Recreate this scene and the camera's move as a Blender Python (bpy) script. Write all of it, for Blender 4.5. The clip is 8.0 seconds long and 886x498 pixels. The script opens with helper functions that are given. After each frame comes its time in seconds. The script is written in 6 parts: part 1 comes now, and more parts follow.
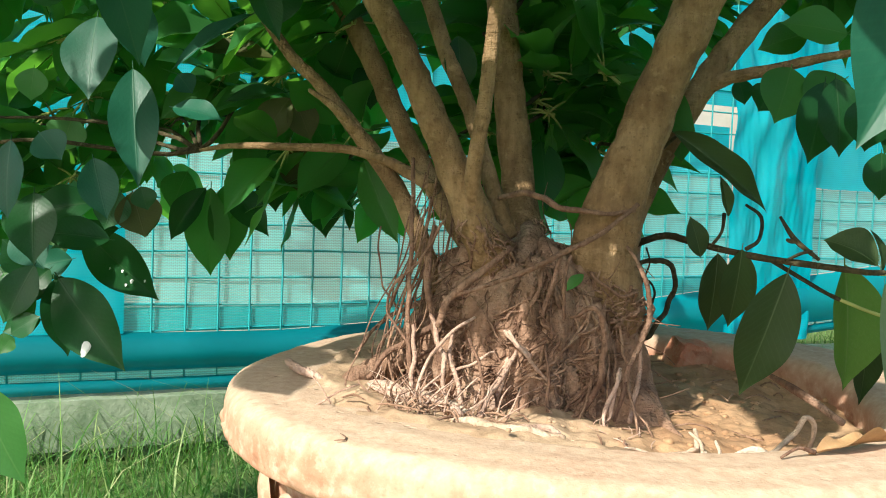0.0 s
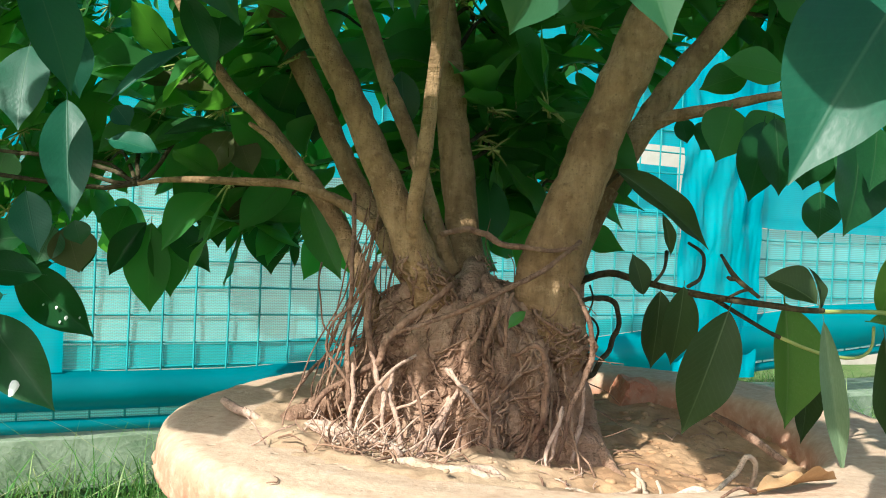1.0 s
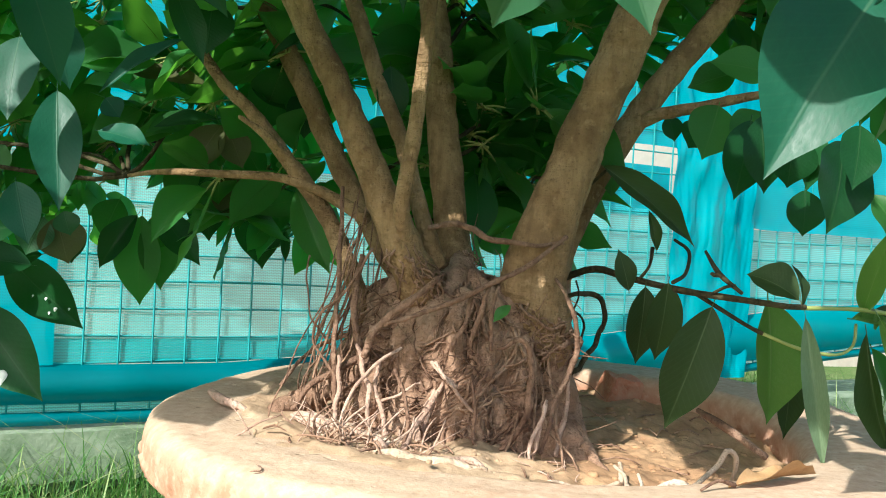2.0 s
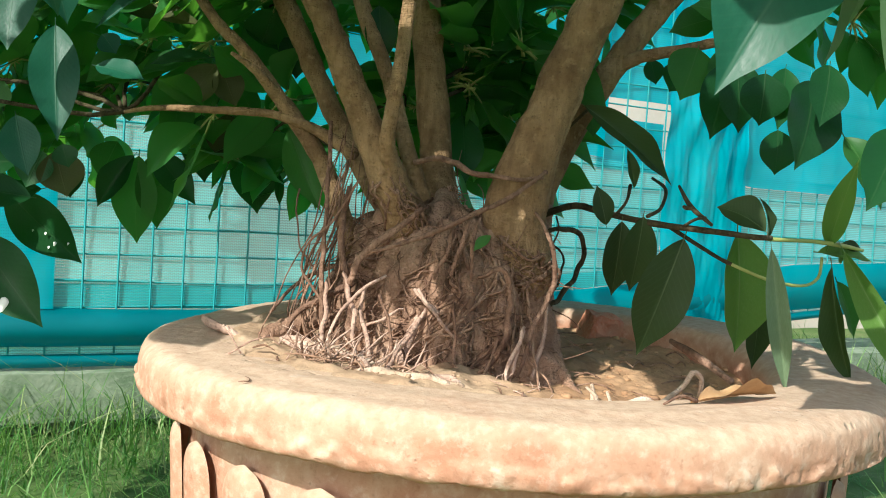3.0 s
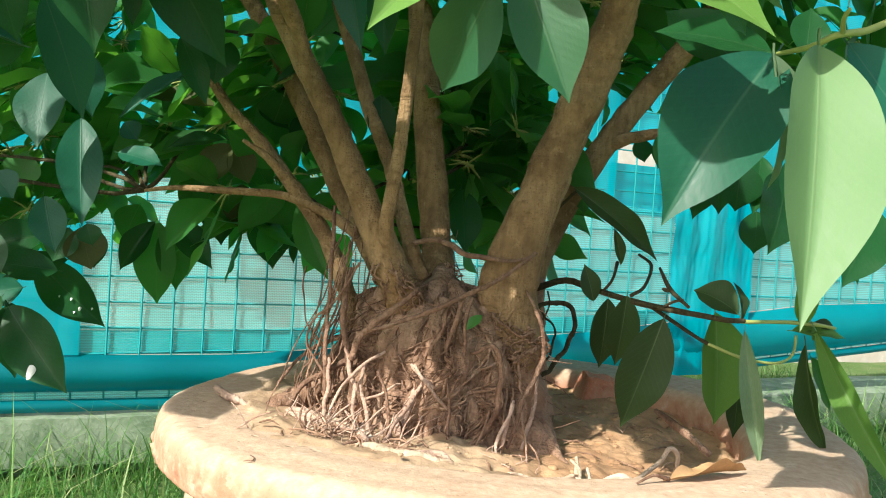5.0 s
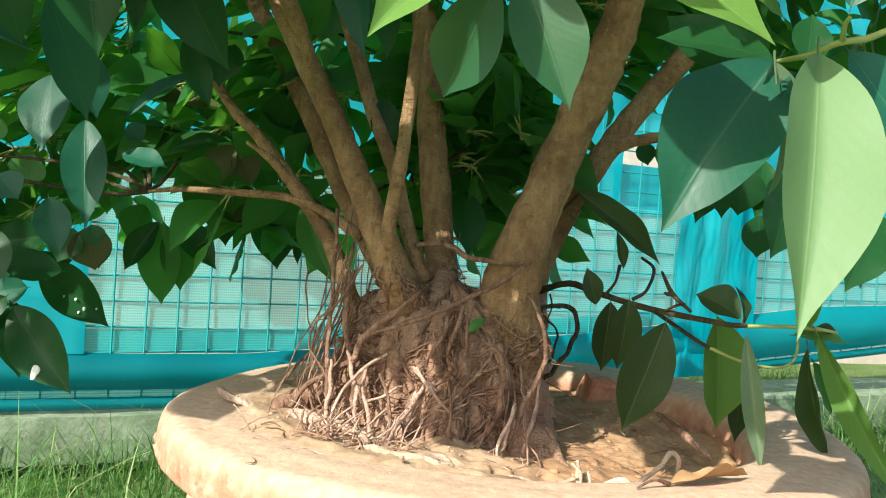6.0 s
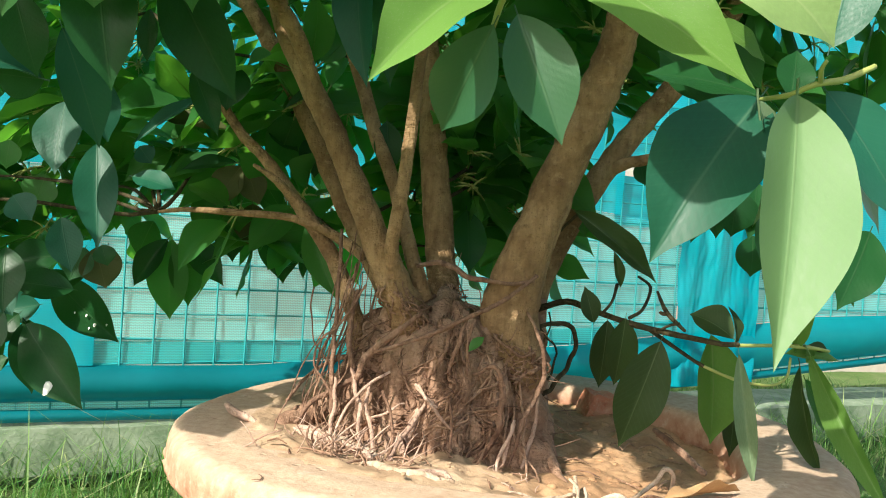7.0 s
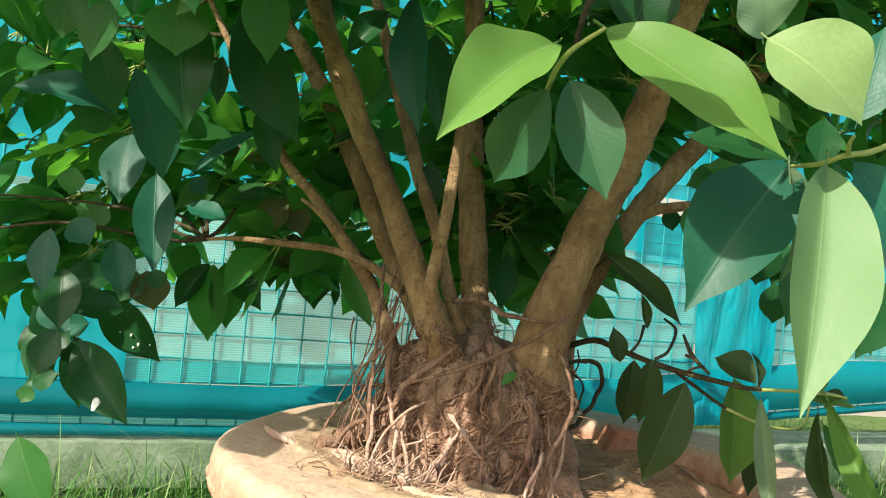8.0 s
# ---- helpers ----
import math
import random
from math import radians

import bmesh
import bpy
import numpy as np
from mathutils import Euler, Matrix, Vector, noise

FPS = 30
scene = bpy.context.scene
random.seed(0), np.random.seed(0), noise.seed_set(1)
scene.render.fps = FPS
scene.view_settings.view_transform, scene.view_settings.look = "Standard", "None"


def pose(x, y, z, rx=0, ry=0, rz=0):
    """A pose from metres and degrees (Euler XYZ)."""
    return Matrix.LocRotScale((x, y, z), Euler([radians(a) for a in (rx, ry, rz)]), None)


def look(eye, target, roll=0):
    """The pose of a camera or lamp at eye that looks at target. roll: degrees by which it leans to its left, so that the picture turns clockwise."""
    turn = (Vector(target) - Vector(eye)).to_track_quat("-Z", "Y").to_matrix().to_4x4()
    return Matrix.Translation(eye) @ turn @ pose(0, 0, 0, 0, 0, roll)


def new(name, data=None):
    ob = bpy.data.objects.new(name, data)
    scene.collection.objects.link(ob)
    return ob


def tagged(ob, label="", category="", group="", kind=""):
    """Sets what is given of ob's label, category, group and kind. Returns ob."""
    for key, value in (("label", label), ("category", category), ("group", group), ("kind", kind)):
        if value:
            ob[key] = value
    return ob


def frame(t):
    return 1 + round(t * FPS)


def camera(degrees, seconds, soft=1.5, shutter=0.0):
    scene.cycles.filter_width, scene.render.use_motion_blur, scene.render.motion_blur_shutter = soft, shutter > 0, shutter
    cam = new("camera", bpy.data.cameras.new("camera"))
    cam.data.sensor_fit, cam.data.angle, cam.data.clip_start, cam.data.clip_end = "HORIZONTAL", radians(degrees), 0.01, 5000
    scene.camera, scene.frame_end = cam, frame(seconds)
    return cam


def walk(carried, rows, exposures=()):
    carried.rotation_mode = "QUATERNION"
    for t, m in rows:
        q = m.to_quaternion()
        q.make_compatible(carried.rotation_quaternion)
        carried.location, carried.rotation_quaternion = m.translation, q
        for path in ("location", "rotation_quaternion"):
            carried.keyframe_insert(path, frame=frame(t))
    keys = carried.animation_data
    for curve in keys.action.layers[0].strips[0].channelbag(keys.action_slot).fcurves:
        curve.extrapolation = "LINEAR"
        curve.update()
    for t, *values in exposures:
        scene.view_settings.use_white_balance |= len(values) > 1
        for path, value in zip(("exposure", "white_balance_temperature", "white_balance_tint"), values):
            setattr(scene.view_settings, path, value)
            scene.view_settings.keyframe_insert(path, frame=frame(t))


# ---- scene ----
cam = camera(49.8, 8.0, 1.0)
ROWS = [  # seconds, place, turn
    (0.0, -0.1000, -0.7720, 0.4000, 86.80, -2.20, 0.00),
    (0.2, -0.0913, -0.7539, 0.4009, 87.93, -2.35, -0.94),
    (0.5, -0.0910, -0.7539, 0.4011, 88.52, -2.40, -2.31),
    (0.8, -0.0901, -0.7615, 0.4028, 89.09, -2.52, -2.47),
    (1.0, -0.0899, -0.7625, 0.3988, 89.20, -2.55, -2.69),
    (1.2, -0.0884, -0.7615, 0.3943, 89.21, -2.81, -2.86),
    (2.3, -0.0825, -0.7752, 0.3954, 89.12, -3.16, -2.98),
    (2.5, -0.0810, -0.7821, 0.3893, 89.01, -3.26, -2.98),
    (2.8, -0.0751, -0.7902, 0.3786, 88.89, -3.62, -2.90),
    (3.0, -0.0715, -0.7972, 0.3725, 87.06, -3.70, -2.93),
    (3.2, -0.0676, -0.8049, 0.3885, 86.70, -3.77, -2.92),
    (3.5, -0.0595, -0.8110, 0.4053, 86.85, -3.48, -2.91),
    (3.7, -0.0577, -0.8213, 0.4095, 87.21, -3.46, -2.87),
    (4.0, -0.0547, -0.8310, 0.4148, 88.09, -3.46, -2.64),
    (4.5, -0.0542, -0.8432, 0.4162, 88.38, -3.55, -1.88),
    (4.7, -0.0542, -0.8451, 0.4181, 88.39, -3.60, -1.69),
    (5.8, -0.0515, -0.8460, 0.4213, 88.24, -3.78, -1.06),
    (6.0, -0.0511, -0.8468, 0.4231, 88.26, -3.89, -1.09),
    (6.5, -0.0479, -0.8542, 0.4260, 88.26, -3.81, -1.03),
    (7.0, -0.0483, -0.8679, 0.4359, 88.59, -3.82, -0.73),
    (7.2, -0.0473, -0.8764, 0.4423, 88.98, -3.79, -0.51),
    (7.5, -0.0473, -0.8829, 0.4511, 89.79, -3.86, -0.31),
    (7.8, -0.0571, -0.8904, 0.4539, 90.25, -4.56, -0.16),
    (8.0, -0.0697, -0.9089, 0.4439, 90.11, -5.93, 0.16),
]
walk(cam, [(t, pose(*turn)) for t, *turn in ROWS], [(0.0, 0.76, 6550, 4.2), (0.6, 0.83, 6250, 3.0), (2.5, 0.83, 6150, 3.0), (3.0, 0.59, 6250, 4.4), (3.5, 0.74, 6300, 4.6), (4.5, 0.82, 6400, 4.2), (6.0, 0.82, 6550, 4.6), (8.0, 0.79, 6800, 5.2)])

# ---- light ----
SUN_AZ, SUN_EL = -36.0, 38.5  # degrees: to the left of straight behind the first view, and above the horizon
world = bpy.data.worlds.new("sky")
scene.world = world
world.use_nodes = True
wn = world.node_tree.nodes
sky = wn.new("ShaderNodeTexSky")
sky.sky_type, sky.sun_disc = "NISHITA", False
sky.dust_density, sky.air_density = 2.5, 1.0
sky.sun_elevation, sky.sun_rotation = radians(SUN_EL), radians(180 - SUN_AZ)
wn["Background"].inputs["Strength"].default_value = 0.15
world.node_tree.links.new(sky.outputs["Color"], wn["Background"].inputs["Color"])
sun = new("sun", bpy.data.lights.new("sun", "SUN"))
sun.data.energy, sun.data.angle, sun.data.color = 4.3, radians(0.5), (1.0, 0.95, 0.87)
sun.matrix_world = look((math.sin(radians(SUN_AZ)) * math.cos(radians(SUN_EL)) * 8, -math.cos(radians(SUN_AZ)) * math.cos(radians(SUN_EL)) * 8, math.sin(radians(SUN_EL)) * 8), (0, 0, 0))

rng = random.Random(7)
CROWN_SEED = 11


# ---- materials ----
class Nodes:
    """Short hand for building one node material."""

    def __init__(self, name):
        self.mat = bpy.data.materials.new(name)
        self.mat.use_nodes = True
        self.tree = self.mat.node_tree
        self.bsdf = self.tree.nodes["Principled BSDF"]
        self.out = self.tree.nodes["Material Output"]

    def add(self, kind, **sockets):
        n = self.tree.nodes.new("ShaderNode" + kind)
        for k, v in sockets.items():
            self.put(n.inputs[k.replace("_", " ")], v)
        return n

    def put(self, socket, v):
        if isinstance(v, bpy.types.NodeSocket):
            self.tree.links.new(v, socket)
        elif isinstance(v, tuple) and len(v) == 3 and socket.type == "RGBA":
            socket.default_value = (*v, 1)
        else:
            socket.default_value = v

    def coords(self, which="Object", scale=(1, 1, 1)):
        m = self.add("Mapping", Scale=scale)
        self.put(m.inputs["Vector"], self.add("TexCoord").outputs[which])
        return m.outputs["Vector"]

    def noise(self, vec, scale, detail=4.0, rough=0.55):
        return self.add("TexNoise", Vector=vec, Scale=scale, Detail=detail, Roughness=rough).outputs["Fac"]

    def ramp(self, fac, *stops):
        n = self.add("ValToRGB", Fac=fac)
        e = n.color_ramp.elements
        while len(e) < len(stops):
            e.new(0.5)
        for el, (p, c) in zip(e, stops):
            el.position, el.color = p, (*c, 1)
        return n.outputs["Color"]

    def grey(self, fac, lo, hi, a=0.0, b=1.0):
        n = self.add("MapRange", Value=fac)
        for k, v in (("From Min", lo), ("From Max", hi), ("To Min", a), ("To Max", b)):
            n.inputs[k].default_value = v
        return n.outputs["Result"]

    def mix(self, fac, a, b, how="MIX"):
        n = self.tree.nodes.new("ShaderNodeMix")
        n.data_type, n.blend_type = "RGBA", how
        for s, v in ((n.inputs[0], fac), (n.inputs[6], a), (n.inputs[7], b)):
            self.put(s, v)
        return n.outputs[2]

    def math(self, op, a, b=0.0):
        n = self.tree.nodes.new("ShaderNodeMath")
        n.operation = op
        self.put(n.inputs[0], a)
        self.put(n.inputs[1], b)
        return n.outputs[0]

    def bump(self, height, strength, distance):
        n = self.add("Bump", Height=height, Strength=strength, Distance=distance)
        self.put(self.bsdf.inputs["Normal"], n.outputs["Normal"])
        return n.outputs["Normal"]

    def base(self, colour, rough=0.8, spec=0.3):
        self.put(self.bsdf.inputs["Base Color"], colour)
        self.put(self.bsdf.inputs["Roughness"], rough)
        self.bsdf.inputs["Specular IOR Level"].default_value = spec


def earthy(name, dark, mid, light, scale, rough=0.9, bump=0.5, depth=0.004, fine=10.0):
    """Matt mineral or bark surface with stains, grain and relief."""
    n = Nodes(name)
    v = n.coords()
    big, small = n.noise(v, scale, 5, 0.6), n.noise(v, scale * fine, 4, 0.65)
    c = n.ramp(big, (0.3, dark), (0.5, mid), (0.72, light))
    c = n.mix(n.grey(small, 0.35, 0.7, 0.0, 0.55), c, n.ramp(small, (0.3, dark), (0.7, light)))
    n.base(c, rough, 0.2)
    n.bump(n.math("ADD", n.math("MULTIPLY", big, 0.5), small), bump, depth)
    return n.mat


def terracotta():
    """Red clay, faded, crusted with lime and dusted with pale mud in patches, pitted all over."""
    n = Nodes("terracotta")
    v = n.coords()
    big, mid, speck, fine = n.noise(v, 9, 5, 0.6), n.noise(v, 38, 5, 0.6), n.noise(v, 120, 4, 0.65), n.noise(v, 330, 3, 0.6)
    clay = n.ramp(mid, (0.28, (0.38, 0.175, 0.108)), (0.5, (0.47, 0.25, 0.162)), (0.72, (0.55, 0.35, 0.25)))
    clay = n.mix(n.grey(speck, 0.52, 0.66, 0, 0.45), clay, (0.62, 0.45, 0.35))
    clay = n.mix(n.grey(speck, 0.30, 0.42, 0.6, 0), clay, (0.33, 0.155, 0.095))
    dust = n.ramp(speck, (0.3, (0.44, 0.30, 0.205)), (0.7, (0.58, 0.43, 0.315)))
    # mud lies on the faces that look up
    up = n.add("SeparateXYZ", Vector=n.add("NewGeometry").outputs["Normal"]).outputs["Z"]
    cover = n.math("ADD", n.math("MULTIPLY", up, 0.5), big)
    c = n.mix(n.grey(cover, 0.44, 0.92), clay, dust)
    c = n.mix(n.grey(mid, 0.62, 0.70, 0, 0.45), c, (0.64, 0.52, 0.42))
    pits = n.add("TexVoronoi", Vector=v, Scale=150.0).outputs["Distance"]
    hole = n.math("MULTIPLY", n.grey(pits, 0.06, 0.2, 1, 0), n.grey(mid, 0.5, 0.62))
    c = n.mix(n.math("MULTIPLY", hole, 0.4), c, (0.27, 0.155, 0.10))
    n.base(c, 0.94, 0.15)
    chips = n.add("TexVoronoi", Vector=v, Scale=55.0).outputs["Distance"]
    chip = n.math("MULTIPLY", n.grey(chips, 0.06, 0.18, 1, 0), n.grey(big, 0.48, 0.6))
    rise = n.math("ADD", n.math("MULTIPLY", mid, 0.5), n.math("ADD", n.math("MULTIPLY", speck, 0.5), n.math("MULTIPLY", fine, 0.22)))
    n.bump(n.math("SUBTRACT", n.math("SUBTRACT", rise, chip), n.math("MULTIPLY", hole, 0.4)), 0.5, 0.003)
    return n.mat


def soil_material():
    """Earth: dried to pale mud where it is smeared thin, redder brown on the +x side of the pot."""
    n = Nodes("potting_soil")
    v = n.coords()
    big, small = n.noise(v, 16, 5, 0.6), n.noise(v, 160, 4, 0.65)
    dry = n.ramp(big, (0.3, (0.32, 0.21, 0.13)), (0.5, (0.43, 0.30, 0.195)), (0.72, (0.53, 0.385, 0.265)))
    russet = n.ramp(big, (0.3, (0.28, 0.15, 0.08)), (0.5, (0.46, 0.28, 0.158)), (0.72, (0.56, 0.37, 0.225)))
    x = n.add("SeparateXYZ", Vector=v).outputs["X"]
    c = n.mix(n.grey(n.math("ADD", x, n.math("MULTIPLY", n.math("SUBTRACT", big, 0.5), 0.12)), 0.0, 0.05), dry, russet)
    c = n.mix(n.grey(small, 0.4, 0.7, 0.0, 0.4), c, (0.20, 0.125, 0.075))
    n.base(c, 0.95, 0.15)
    n.bump(n.math("ADD", big, n.math("MULTIPLY", small, 0.6)), 0.6, 0.003)
    return n.mat


def bark(name, dark, mid, light, streaks=0.65):
    """Smooth fig bark with fine cross wrinkles, lenticels and dust."""
    n = Nodes(name)
    v = n.coords()
    big, mid_n = n.noise(v, 22, 5, 0.6), n.noise(v, 120, 4, 0.6)
    cross = n.noise(n.coords(scale=(1, 1, 5)), 70, 3, 0.6)
    streak = n.noise(n.coords(scale=(6, 6, 1)), 30, 4, 0.65)
    c = n.ramp(big, (0.3, dark), (0.52, mid), (0.75, light))
    c = n.mix(n.grey(streak, 0.42, 0.66, 0, streaks), c, tuple(v * 0.7 for v in dark))
    c = n.mix(n.grey(mid_n, 0.55, 0.72, 0, 0.7), c, dark)
    c = n.mix(n.grey(mid_n, 0.3, 0.42, 0.5, 0), c, light)
    spots = n.add("TexVoronoi", Vector=v, Scale=190.0).outputs["Distance"]
    c = n.mix(n.grey(spots, 0.05, 0.2, 0.45, 0.0), c, (0.06, 0.035, 0.02))
    n.base(c, 0.85, 0.25)
    n.bump(n.math("ADD", n.math("MULTIPLY", cross, 0.6), n.math("ADD", mid_n, n.math("MULTIPLY", streak, 0.8))), 0.9, 0.004)
    return n.mat


def leaf_material(name, shade, vein, glow, share, gloss, single=True, shine=0.2, speck=0.04):
    """Leathery leaf: pale midrib and faint side veins by the leaf's own map, light shining through."""
    n = Nodes(name)
    uv = n.add("SeparateXYZ", Vector=n.add("TexCoord").outputs["UV"])
    u, w = uv.outputs["X"], uv.outputs["Y"]
    off = n.math("ABSOLUTE", n.math("SUBTRACT", u, 0.5))
    rib = n.math("MULTIPLY", n.grey(off, 0.004, 0.018, 1, 0), n.grey(w, 0.2, 1.0, 1.0, 0.3))
    side = n.math("SINE", n.math("MULTIPLY", n.math("SUBTRACT", w, n.math("MULTIPLY", off, 0.55)), 95.0))
    rnd = n.add("ObjectInfo").outputs["Random"] if single else n.add("NewGeometry").outputs["Random Per Island"]
    blot = n.noise(n.coords(), 24, 4, 0.6)
    dust = n.noise(n.coords(), 95, 3, 0.6)
    c = n.mix(rnd, tuple(v * 0.72 for v in shade), tuple(v * 1.3 for v in shade))
    c = n.mix(n.grey(blot, 0.4, 0.75, 0, 0.35), c, tuple(v * 1.5 for v in shade))
    c = n.mix(n.grey(side, 0.7, 1.0, 0, 0.05), c, vein)
    c = n.mix(n.math("MULTIPLY", rib, 0.5), c, vein)
    c = n.mix(n.grey(dust, 0.58, 0.72, 0, speck), c, tuple(0.55 * v + 0.11 for v in vein))
    n.base(c, n.grey(blot, 0.3, 0.7, gloss, gloss + 0.14), shine)
    nor = n.bump(n.math("ADD", n.math("MULTIPLY", side, 0.05), n.math("ADD", rib, n.math("MULTIPLY", blot, 0.5))), 0.2, 0.0012)
    through_light = n.add("BsdfTranslucent", Color=n.mix(rnd, tuple(v * 0.7 for v in glow), glow), Normal=nor)
    both = n.add("MixShader", Fac=share)
    n.put(both.inputs[1], n.bsdf.outputs[0])
    n.put(both.inputs[2], through_light.outputs[0])
    n.put(n.out.inputs["Surface"], both.outputs[0])
    return n.mat


def net_material(name, cover, colour, glow, gloss=0.45):
    """Knitted shade net: rows of thread with daylight between them."""
    n = Nodes(name)
    uv = n.add("SeparateXYZ", Vector=n.add("TexCoord").outputs["UV"])
    wob = n.math("MULTIPLY", n.math("SINE", n.math("MULTIPLY", uv.outputs["X"], 900.0)), 0.00035)
    rows = n.math("SINE", n.math("MULTIPLY", n.math("ADD", uv.outputs["Y"], wob), 2 * math.pi / 0.0046))
    cols = n.math("SINE", n.math("MULTIPLY", uv.outputs["X"], 2 * math.pi / 0.0034))
    cloth = n.noise(n.coords(), 7, 4, 0.6)
    weave = n.math("ADD", n.math("MULTIPLY", rows, 0.23), n.math("MULTIPLY", cols, 0.10))
    solid = n.math("ADD", n.math("ADD", weave, cover), n.math("MULTIPLY", n.math("SUBTRACT", cloth, 0.5), 0.35))
    n.base(n.mix(n.grey(cloth, 0.35, 0.7), colour, tuple(v * 0.7 for v in colour)), gloss, 0.5)
    lit = n.add("BsdfTranslucent", Color=glow)
    thread = n.add("MixShader", Fac=0.45)
    n.put(thread.inputs[1], n.bsdf.outputs[0])
    n.put(thread.inputs[2], lit.outputs[0])
    both = n.add("MixShader", Fac=n.add("Clamp", Value=solid).outputs[0])
    n.put(both.inputs[1], n.add("BsdfTransparent").outputs[0])
    n.put(both.inputs[2], thread.outputs[0])
    n.put(n.out.inputs["Surface"], both.outputs[0])
    return n.mat


def grass_material():
    n = Nodes("grass")
    rnd = n.add("NewGeometry").outputs["Random Per Island"]
    c = n.ramp(rnd, (0.0, (0.04, 0.14, 0.03)), (0.55, (0.115, 0.28, 0.06)), (0.86, (0.25, 0.40, 0.13)), (1.0, (0.42, 0.42, 0.22)))
    n.base(c, 0.5, 0.35)
    lit = n.add("BsdfTranslucent", Color=n.mix(0.5, c, (0.22, 0.42, 0.05)))
    both = n.add("MixShader", Fac=0.35)
    n.put(both.inputs[1], n.bsdf.outputs[0])
    n.put(both.inputs[2], lit.outputs[0])
    n.put(n.out.inputs["Surface"], both.outputs[0])
    return n.mat


def plain(name, colour, rough, spec=0.3, metal=0.0):
    n = Nodes(name)
    v = n.coords()
    grain = n.noise(v, 60, 4, 0.6)
    n.base(n.mix(n.grey(grain, 0.3, 0.7), tuple(c * 0.75 for c in colour), colour), rough, spec)
    n.bsdf.inputs["Metallic"].default_value = metal
    n.bump(grain, 0.2, 0.001)
    return n.mat


M_CLAY = terracotta()
M_SOIL = soil_material()
M_BRICK = earthy("red_brick", (0.38, 0.13, 0.07), (0.52, 0.21, 0.12), (0.56, 0.36, 0.24), 30)
M_GROUND = earthy("lawn_soil", (0.05, 0.10, 0.025), (0.09, 0.16, 0.04), (0.17, 0.20, 0.09), 7)
M_KERB = earthy("mossy_concrete", (0.09, 0.15, 0.08), (0.19, 0.25, 0.165), (0.33, 0.38, 0.29), 17, fine=6.0)
M_WALL = earthy("limewashed_wall", (0.46, 0.36, 0.29), (0.60, 0.50, 0.42), (0.70, 0.62, 0.54), 3, bump=0.3)
M_BARK = bark("fig_bark", (0.145, 0.083, 0.039), (0.30, 0.19, 0.097), (0.41, 0.278, 0.155), 0.42)
M_TRUNK = bark("dusty_root_bark", (0.17, 0.093, 0.059), (0.355, 0.216, 0.144), (0.48, 0.325, 0.23), 0.33)
M_ROOT = bark("root_bark", (0.13, 0.069, 0.046), (0.275, 0.162, 0.109), (0.40, 0.258, 0.18))
M_PALE_ROOT = bark("pale_root", (0.34, 0.205, 0.15), (0.54, 0.37, 0.285), (0.66, 0.50, 0.40), 0.3)
# pale root bark made lighter still, with sunlight put into its colour
M_SUNLIT_PALE_ROOT = bark("sunlit_pale_root", (0.42, 0.29, 0.20), (0.57, 0.43, 0.32), (0.66, 0.53, 0.42), 0.2)
M_STEM = plain("green_stem", (0.36, 0.40, 0.12), 0.45, 0.4)
M_DARK_STEM = bark("brown_stem", (0.03, 0.026, 0.013), (0.068, 0.055, 0.027), (0.12, 0.092, 0.048))
M_DRY = earthy("dry_leaf", (0.34, 0.18, 0.08), (0.45, 0.27, 0.13), (0.52, 0.35, 0.2), 40, rough=0.6, bump=0.2, depth=0.001)
TONES = {
    "dark": leaf_material("leaf_dark", (0.011, 0.062, 0.018), (0.06, 0.12, 0.05), (0.08, 0.26, 0.02), 0.24, 0.3),
    "blue": leaf_material("leaf_waxy", (0.009, 0.082, 0.046), (0.08, 0.17, 0.10), (0.06, 0.21, 0.04), 0.16, 0.42, shine=0.38),
    "mid": leaf_material("leaf_green", (0.038, 0.13, 0.035), (0.13, 0.24, 0.08), (0.15, 0.46, 0.03), 0.36, 0.32),
    "pale": leaf_material("leaf_pale", (0.19, 0.28, 0.16), (0.23, 0.32, 0.18), (0.19, 0.36, 0.08), 0.22, 0.4, shine=0.45),
    "young": leaf_material("leaf_young", (0.10, 0.20, 0.042), (0.24, 0.34, 0.13), (0.17, 0.35, 0.035), 0.32, 0.4, speck=0.45),
    "sheen": leaf_material("leaf_sheen", (0.105, 0.19, 0.075), (0.20, 0.30, 0.13), (0.17, 0.33, 0.05), 0.25, 0.5, shine=0.55, speck=0.14),
    "lime": leaf_material("leaf_new", (0.21, 0.315, 0.115), (0.38, 0.44, 0.2), (0.32, 0.44, 0.07), 0.3, 0.4, speck=0.3),
    "dusty": leaf_material("leaf_dusty", (0.018, 0.085, 0.032), (0.10, 0.18, 0.08), (0.1, 0.26, 0.04), 0.18, 0.43, shine=0.85, speck=0.08),
    "olive": leaf_material("leaf_back", (0.030, 0.054, 0.019), (0.17, 0.22, 0.11), (0.12, 0.20, 0.02), 0.22, 0.42),
    "brown": leaf_material("leaf_olive", (0.075, 0.085, 0.03), (0.17, 0.16, 0.08), (0.16, 0.18, 0.02), 0.3, 0.4),
}
M_FOLIAGE = leaf_material("leaf_crown", (0.032, 0.13, 0.034), (0.10, 0.19, 0.07), (0.18, 0.53, 0.045), 0.44, 0.34, single=False)
M_NET_THIN = net_material("shade_net_single", 0.75, (0.16, 0.70, 0.70), (0.12, 0.71, 0.73))
M_NET_MID = net_material("shade_net_slack", 0.80, (0.10, 0.64, 0.68), (0.06, 0.66, 0.72), 0.3)
M_NET_LAP = net_material("shade_net_lapped", 0.88, (0.03, 0.54, 0.57), (0.02, 0.56, 0.60))
